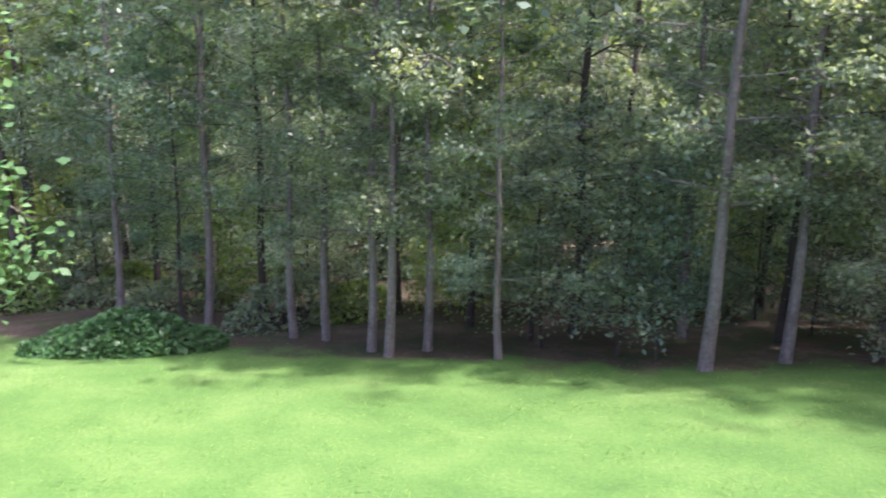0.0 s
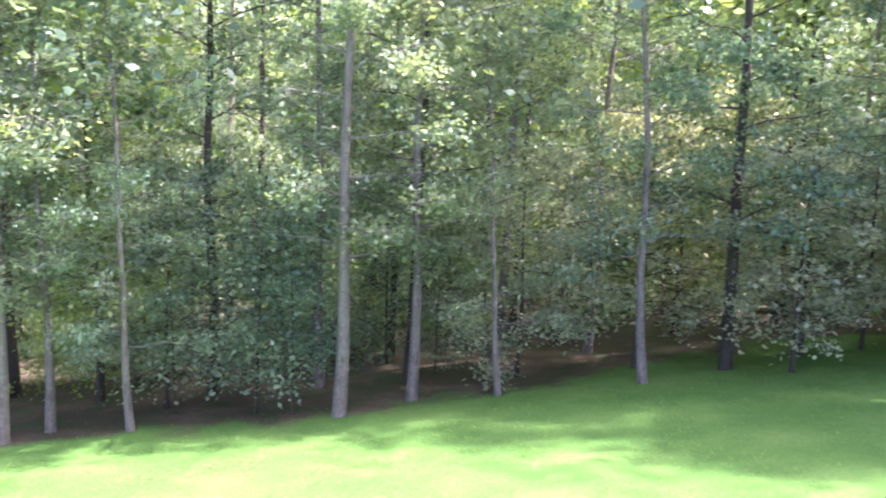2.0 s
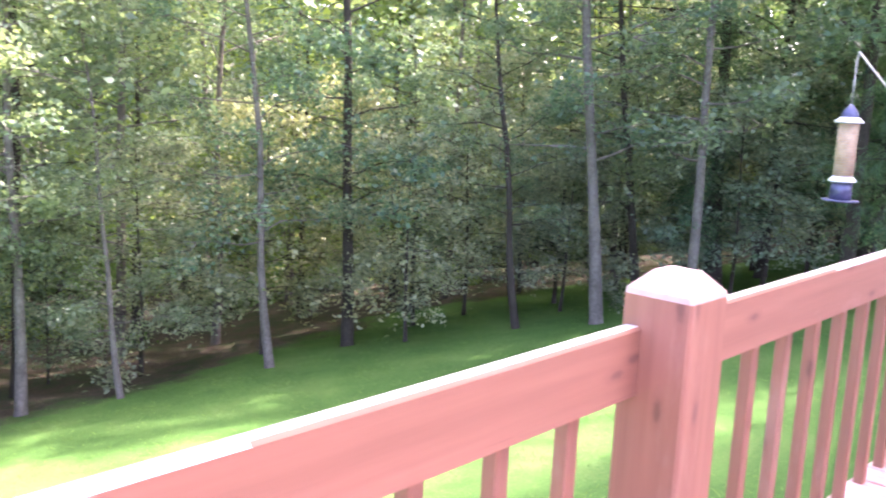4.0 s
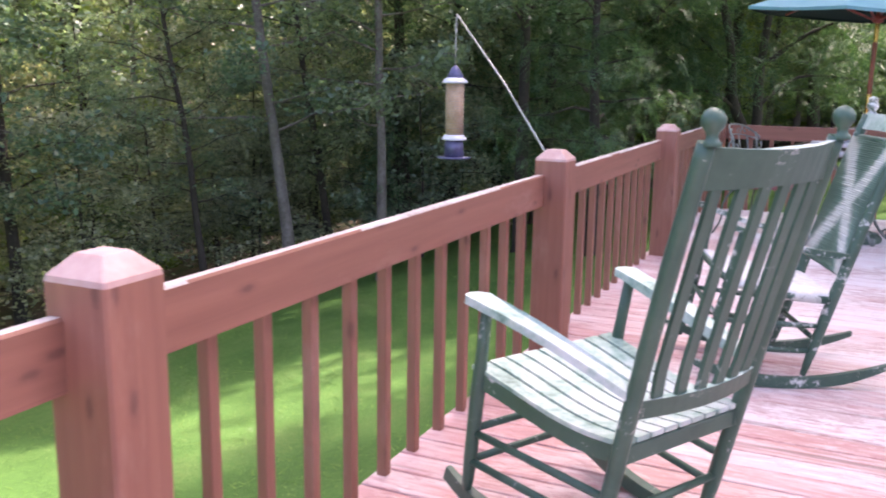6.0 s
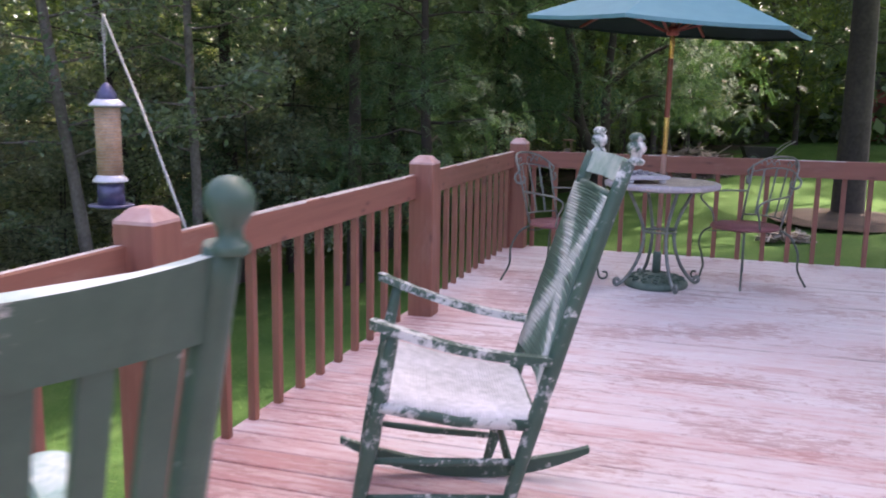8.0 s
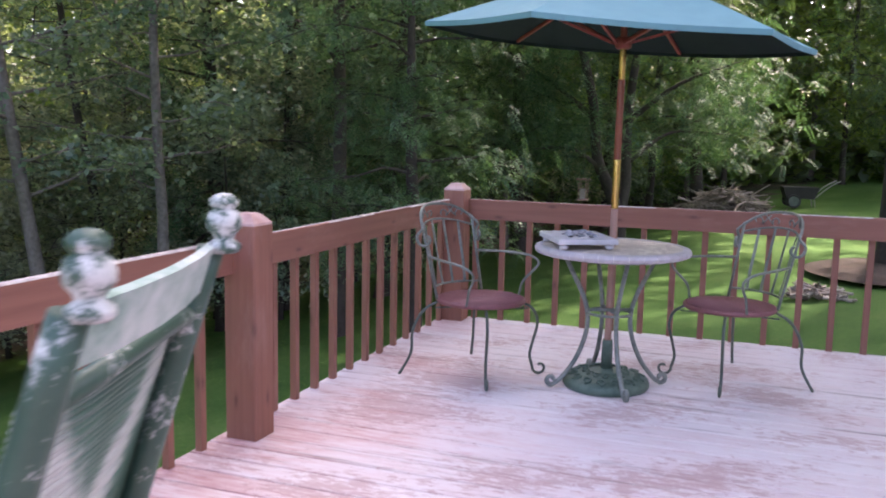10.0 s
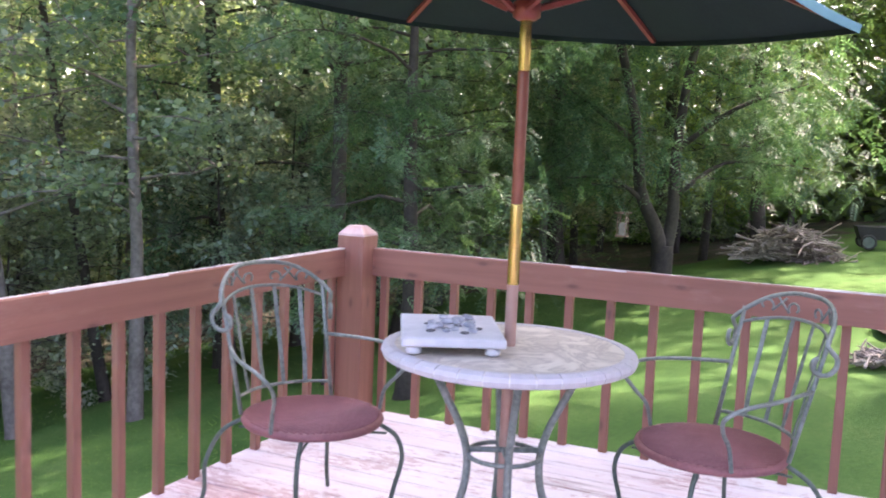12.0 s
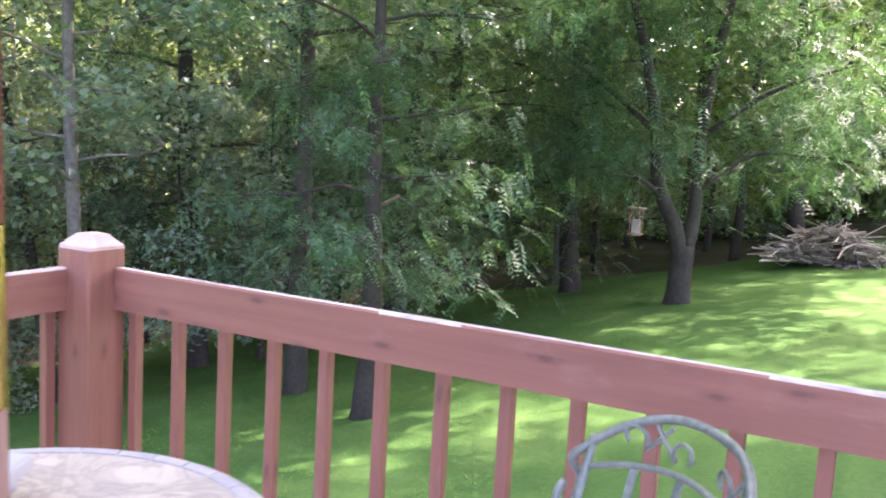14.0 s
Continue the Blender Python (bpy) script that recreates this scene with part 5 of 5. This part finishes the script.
def forked_tree(x, y):
    """A short trunk that parts into a leaning limb and an upright one, crowned with feathery leaves."""
    t = thing("forked_tree", pose(x, y, ground_z(x, y) - 0.03), "dark forked tree with feathery drooping leaves on the lawn", "tree", "trees of the wood")
    rx, ry = 0.469, -0.883
    def q(s, z, d=0.0):
        return (s * rx + d * 0.883, s * ry + d * 0.469, z)
    bm = bmesh.new()
    tube(bm, smooth_path([q(0, -0.1), q(0, 0.1), q(0.01, 0.6), q(0.02, 1.15)], 3), [0.34, 0.32, 0.29, 0.26, 0.23, 0.22, 0.215, 0.21, 0.21, 0.20], 12)
    part("trunk", bm, BARK_DARK, t)
    limbs = ([q(-0.03, 0.95), q(-0.2, 1.5, -0.1), q(-0.6, 2.3, -0.2), q(-0.75, 3.4, -0.3), q(-1.1, 4.8, -0.3), q(-1.7, 6.6, -0.6), q(-2.3, 9.0, -0.9), q(-2.6, 12.0, -1.0)],
             [q(0.06, 1.0), q(0.2, 1.8, 0.1), q(0.22, 3.0, 0.2), q(0.4, 4.6, 0.3), q(0.9, 7.0, 0.6), q(1.3, 10.0, 0.9), q(1.5, 13.5, 0.9)],
             [q(-0.75, 3.2, -0.3), q(-1.5, 3.9, 0.2), q(-2.6, 4.7, 0.6)], [q(0.3, 3.2, 0.2), q(1.2, 4.0, -0.4), q(2.4, 4.5, -0.9)], [q(-0.4, 2.0, -0.1), q(-1.3, 2.5, -0.6), q(-2.3, 2.5, -1.0)], [q(0.25, 2.2, 0.1), q(1.3, 2.9, 0.3), q(2.5, 2.9, 0.1)],
             # upper limbs out of view, added so their crown shades the lawn
             [q(-1.9, 7.4, -0.7), q(-3.4, 9.2, 0.8), q(-4.8, 10.0, 1.8)], [q(1.0, 7.6, 0.7), q(2.6, 9.6, -0.4), q(4.4, 10.6, -1.2)], [q(-2.2, 8.8, -0.8), q(-1.6, 10.4, -2.6), q(-1.2, 11.0, -4.0)], [q(1.2, 9.2, 0.8), q(0.8, 11.0, 2.8), q(0.6, 11.6, 4.2)])
    tips = []
    for i, l in enumerate(limbs):
        bm = bmesh.new()
        pth = smooth_path(l, 4)
        r0 = (0.16, 0.15, 0.07, 0.07, 0.06, 0.06, 0.06, 0.06, 0.06, 0.06)[i]
        tube(bm, pth, [r0 * (1 - 0.75 * k / (len(pth) - 1)) for k in range(len(pth))], 8)
        part("limb", bm, BARK_DARK, t)
        tips += [tuple(v) for v in pth[len(pth) // 3:]]
    T = np.array(tips)
    n = 8500
    c = T[rng.integers(0, len(T), n)] + rng.normal(size=(n, 3)) * np.array([1.0, 1.0, 0.7])
    c = c[(c[:, 2] > 5.2) | ((np.hypot(c[:, 0], c[:, 1]) > 1.6) & (c[:, 2] > 2.2))]
    dd = rng.normal(size=(len(c), 3)) * np.array([1, 1, 0.25]) + np.array([0, 0, -0.35])
    dd /= np.linalg.norm(dd, axis=1)[:, None]
    shared("crown", pinnate_mesh("crown", c, dd, LEAF_PINNATE, 0.40), t, pose(0, 0, 0))


forked_tree(26.3, 1.15)

# broad crowns over the lawn
put(kinds[0], 17.9, 7.4, 40, 1.0)

# tall woodland trees east of the deck, dense unseen crowns added for shade
tall = [build_tree("shade_tree", "very tall dark-trunked tree, dense high crown added to cast shade", 24, 0.25 - 0.05 * k, 95 + k, 36 + 10 * k, LEAF_WOODS, 11000 + 5000 * k, 0.24, BARK_DARK, low=8.0 - 2.2 * k, reach=3.1 + 1.1 * k, spread=1.75 - 0.35 * k, cluster=0.75, top_leaves=3600) for k in range(2)]
# k = 1: whole trees added out of view to shade deck and lawn
for i, (x, y, k, s) in enumerate(((19.9, 5.1, 0, 0.6), (18.4, -5.0, 1, 1.0), (22.3, -4.2, 0, 1.05), (23.9, 8.5, 0, 0.6), (33.0, 2.5, 0, 0.8), (26.9, 15.5, 0, 0.85), (17.2, -7.4, 1, 1.0), (25.5, -6.4, 1, 1.0), (16.4, -5.8, 1, 1.05))):
    put(tall[k], x, y, 71 * i, s)

# near tree at the lawn's west side
yard_tree = build_tree("yard_tree", "leafy young yard tree with bright green leaves beside the lawn", 8.5, 0.10, 71, 26, LEAF_BUSH, 9000, 0.15, BARK, low=1.5, reach=1.9, cluster=0.38, top_leaves=0)
put(yard_tree, -5.5, 9.9, 20, 1.0)


# ---------------- distant woods ----------------
def far_woods(mat, label):
    n = 90000
    a = rng.uniform(radians(-32), radians(135), n)
    d = rng.uniform(36, 58, n)
    x, y = 6 + d * np.cos(a), 2 + d * np.sin(a)
    z = np.array([ground_z(p, q) for p, q in zip(x, y)]) + 0.1 + 19 * rng.random(n) ** 1.4
    me = leaf_mesh("far_woods", np.stack([x, y, z], 1), rng.uniform(0.4, 0.95, n), mat)
    return tagged(new("far_woods", me), label, "woods", kind="stuff")


far_woods(LEAF_WOODS, "dense green summer woodland in the distance")
far_woods(LEAF_BRIGHT, "sunlit yellow-green foliage deep in the woods")


# ---------------- undergrowth, brush and yard things ----------------
def leafy_mound(name, label, x, y, rx, ry, h, turn, leaves, size, mat, category="bush"):
    """Low shrub: stems fanning out under an uneven shell of leaves."""
    b = thing(name, pose(x, y, ground_z(x, y) - 0.02, 0, 0, turn), label, category)
    bm = bmesh.new()
    rr = random.Random(int(x * 100))
    for i in range(26):
        a, f = rr.random() * 6.283, math.sqrt(rr.random())
        ex, ey = rx * f * math.cos(a) * 0.8, ry * f * math.sin(a) * 0.8
        tube(bm, [(ex * 0.5, ey * 0.5, 0), (ex * 0.8, ey * 0.8, h * 0.4), (ex, ey, h * (0.9 - 0.4 * f * f))], [0.014, 0.01, 0.005], 4, False)
    part("stem_frame", bm, BARK_DARK, b)
    a = rng.uniform(0, 2 * math.pi, leaves)
    f = np.sqrt(rng.random(leaves))
    px, py = rx * f * np.cos(a), ry * f * np.sin(a)
    top = h * (1 - 0.75 * f ** 2.2) * (0.8 + 0.3 * np.array([noise.noise((p * 1.7, q * 1.7, x)) for p, q in zip(px, py)]))
    pz = top * (0.45 + 0.55 * rng.random(leaves) ** 0.5)
    shared("leaf_mass", leaf_mesh("leaf_mass", np.stack([px, py, pz], 1), size * (0.6 + 0.8 * rng.random(leaves)), mat), b, pose(0, 0, 0))
    return b


leafy_mound("bush", "low spreading bright green bush at the lawn's edge", -4.8, 16.2, 2.0, 0.85, 0.95, 8, 4200, 0.13, LEAF_BUSH)
rb = random.Random(77)
for i in range(64):
    while True:
        x, y = rb.uniform(-14, 42), rb.uniform(-4, 34)
        d = forest_depth(x, y)
        if (5.0 if x > 3 else 2.6) < d < 15:
            break
    leafy_mound("undergrowth_bush", "patch of leafy undergrowth on the forest floor", x, y, rb.uniform(1.0, 2.0), rb.uniform(0.8, 1.5), rb.uniform(0.7, 1.9), rb.random() * 180, 1500, 0.15, LEAF_WOODS if rb.random() < 0.65 else LEAF_BRIGHT)


def brush_pile(x, y, w, h, n, seed):
    r = random.Random(seed)
    bm = bmesh.new()
    for i in range(n):
        a = r.random() * math.pi
        f = r.random() ** 0.6
        cx, cy = w * (r.random() - 0.5) * 1.5, w * 0.5 * (r.random() - 0.5) * 1.5
        cz = max(0.03, h * (1 - (2 * cx / (w * 1.6)) ** 2) * r.random())
        L = w * (r.uniform(0.25, 0.75) if i % 4 else r.uniform(0.6, 1.05))
        d = Vector((math.cos(a), math.sin(a), r.gauss(0, 0.28))).normalized() * L / 2
        mid = Vector((cx, cy, cz))
        k = Vector((r.gauss(0, 0.06), r.gauss(0, 0.06), r.gauss(0, 0.05)))
        p0, p1 = mid - d, mid + d
        p0.z, p1.z = max(p0.z, 0.01), max(p1.z, 0.01)
        tube(bm, [p0, mid + k, p1], [r.uniform(0.012, 0.034), 0.017, 0.008], 4, False)
    ob = part("brush_pile", bm, STICKS)
    ob.matrix_basis = pose(x, y, ground_z(x, y), 0, 0, -84)
    return tagged(ob, "heap of dry grey-brown cut branches on the grass", "brush pile", kind="stuff")


brush_pile(31.2, -1.05, 1.45, 0.78, 700, 3)
brush_pile(20.0, -2.9, 0.5, 0.22, 90, 4)


def mulch_bed(x, y, r):
    bm = bmesh.new()
    rings = []
    for j in range(5):
        f = 1 - j / 5
        rings.append([bm.verts.new((r * f * (1 + 0.08 * noise.noise((k * 0.6, j, 2))) * math.cos(2 * math.pi * k / 28), r * f * math.sin(2 * math.pi * k / 28) * 0.9, 0.16 * (1 - f) - (0.05 if j == 0 else 0) + 0.02 * noise.noise((k, j, 5)))) for k in range(28)])
    for r0, r1 in zip(rings, rings[1:]):
        for k in range(28):
            bm.faces.new((r0[k], r0[(k + 1) % 28], r1[(k + 1) % 28], r1[k]))
    bm.faces.new(rings[-1])
    ob = part("mulch_bed", bm, MULCH)
    ob.matrix_basis = pose(x, y, ground_z(x, y) + 0.02)
    return tagged(ob, "low round bed of dark mulch around a tree trunk", "mulch")


mulch_bed(22.3, -4.2, 1.6)


def garden_cart(x, y, turn):
    c = thing("garden_cart", pose(x, y, ground_z(x, y), 0, 0, turn), "dark two-wheeled garden cart parked on the lawn", "cart")
    bm = bmesh.new()
    lo = [(-0.38, -0.25, 0.26), (0.38, -0.25, 0.26), (0.38, 0.25, 0.26), (-0.38, 0.25, 0.26)]
    up = [(-0.5, -0.32, 0.6), (0.5, -0.32, 0.6), (0.5, 0.32, 0.6), (-0.5, 0.32, 0.6)]
    slab(bm, lo, up)
    part("tub", bm, RUBBER, c)
    for sy in (-1, 1):
        bm = bmesh.new()
        ring = [(0.2 + 0.17 * math.cos(a), sy * 0.36, 0.2 + 0.17 * math.sin(a)) for a in [2 * math.pi * k / 18 for k in range(19)]]
        tube(bm, ring, 0.032, 6)
        wheel = part("wheel", bm, RUBBER, c)
        bm = bmesh.new()
        tube(bm, [(0.2, sy * 0.33, 0.2), (0.2, sy * 0.39, 0.2)], 0.14, 14)
        part("rim", bm, IRON_DARK, wheel)
        bm = bmesh.new()
        tube(bm, smooth_path([(-0.4, sy * 0.24, 0.3), (-0.75, sy * 0.24, 0.62), (-1.05, sy * 0.24, 0.8)], 4), 0.016, 6)
        part("handle", bm, STEEL, c)
        bm = bmesh.new()
        tube(bm, [(-0.38, sy * 0.22, 0.28), (-0.42, sy * 0.22, 0.0)], 0.016, 6)
        part("stand", bm, STEEL, c)


garden_cart(33.2, -2.95, 100)


def shed(x, y, turn):
    s = thing("garden_shed", pose(x, y, ground_z(x, y) - 0.1, 0, 0, turn), "small red garden shed with white corner trim across the lawn", "shed")
    bm = bmesh.new()
    for i in range(15):
        box(bm, (-1.31 + 0.187 * i, 0, 1.05), (0.18, 1.8, 2.1), 0.008)
    part("wall", bm, SHED_RED, s)
    bm = bmesh.new()
    slab(bm, [(-1.6, -1.1, 2.1), (1.6, -1.1, 2.1), (1.6, 1.1, 2.1), (-1.6, 1.1, 2.1)], [(-1.6, -0.03, 2.95), (1.6, -0.03, 2.95), (1.6, 0.03, 2.95), (-1.6, 0.03, 2.95)])
    part("roof", bm, ROOF, s)
    for px in (-1.42, 1.42):
        for py in (-0.92, 0.92):
            bm = bmesh.new()
            box(bm, (px, py, 1.05), (0.12, 0.12, 2.1), 0.008)
            part("corner_trim", bm, SHED_WHITE, s)
    bm = bmesh.new()
    box(bm, (0, -0.93, 0.98), (0.9, 0.06, 1.9), 0.01)
    part("door", bm, SHED_WHITE, s)


shed(44.0, -8.6, 95)


def tray_feeder(x, y, z):
    f = thing("hanging_feeder", pose(x, y, z), "small wooden tray feeder hanging beside a tree trunk", "bird feeder")
    bm = bmesh.new()
    box(bm, (0, 0, 0.48), (0.34, 0.28, 0.03), 0.006)
    part("roof", bm, POLE_PINK, f)
    bm = bmesh.new()
    box(bm, (0, 0, 0.02), (0.28, 0.22, 0.03), 0.006)
    part("tray", bm, POLE_PINK, f)
    for sx in (-1, 1):
        for sy in (-1, 1):
            bm = bmesh.new()
            tube(bm, [(sx * 0.11, sy * 0.08, 0.03), (sx * 0.11, sy * 0.08, 0.47)], 0.009, 6)
            part("upright", bm, POLE_PINK, f)
    bm = bmesh.new()
    box(bm, (0, 0, 0.16), (0.16, 0.12, 0.24), 0.01)
    part("suet_cage", bm, STICKS, f)
    bm = bmesh.new()
    tube(bm, [(0, 0, 0.49), (0, 0, 1.4)], 0.005, 5)
    part("chain", bm, STEEL, f)


tray_feeder(25.2, 1.75, -0.05)


# ---------------- grass ----------------
def lawn_grass():
    n = 110000
    x = rng.uniform(-9, 29, n * 2)
    y = rng.uniform(0.5, 18, n * 2) 
    keep = np.array([forest_depth(p, q) < -0.2 + 0.6 * r for p, q, r in zip(x, y, rng.normal(size=n * 2))])
    x, y = x[keep][:n], y[keep][:n]
    n = len(x)
    z = np.array([ground_z(p, q) + 0.07 * noise.noise((p * 0.22, q * 0.22, 0)) + 0.02 * noise.noise((p * 0.9, q * 0.9, 3)) for p, q in zip(x, y)])
    a = rng.uniform(0, 2 * math.pi, n)
    h = rng.uniform(0.010, 0.026, n)
    w = rng.uniform(0.006, 0.012, n)
    dx, dy = np.cos(a), np.sin(a)
    lx, ly = rng.normal(size=n) * 0.06, rng.normal(size=n) * 0.06
    b = np.stack([x, y, z - 0.012], 1)
    v = np.stack([dx, dy, np.zeros(n)], 1) * w[:, None]
    t = np.stack([lx, ly, h], 1)
    verts = np.stack([b - v, b + v, b + t + v * 0.25, b + t - v * 0.25], 1).reshape(-1, 3)
    return tagged(new("lawn_grass", quads("lawn_grass", verts, GRASS)), "short mown green lawn grass", "grass", kind="stuff")


lawn_grass()

# ---------------- deck planks ----------------
def plank_mesh(k):
    bm = bmesh.new()
    L = DECK_N - DECK_S
    box(bm, (0, DECK_S + L / 2 + 0.010 * noise.noise((k * 3.1, 0, 0)), -0.019), (BOARD, L, 0.038), 0.004)
    me = bpy.data.meshes.new("plank")
    bm.to_mesh(me)
    bm.free()
    me.materials.append(DECK)
    return me


PLANKS = [plank_mesh(k) for k in range(5)]
x, i = DECK_W, 0
while x + BOARD < DECK_E + 0.05:
    shared("plank", PLANKS[i % 5], deck, pose(x + BOARD / 2, 0, 0.0025 * noise.noise((i * 1.7, 5, 0)), 0, 0.35 * noise.noise((i * 2.3, 1, 0)), 0))
    x += BOARD + GAP
    i += 1
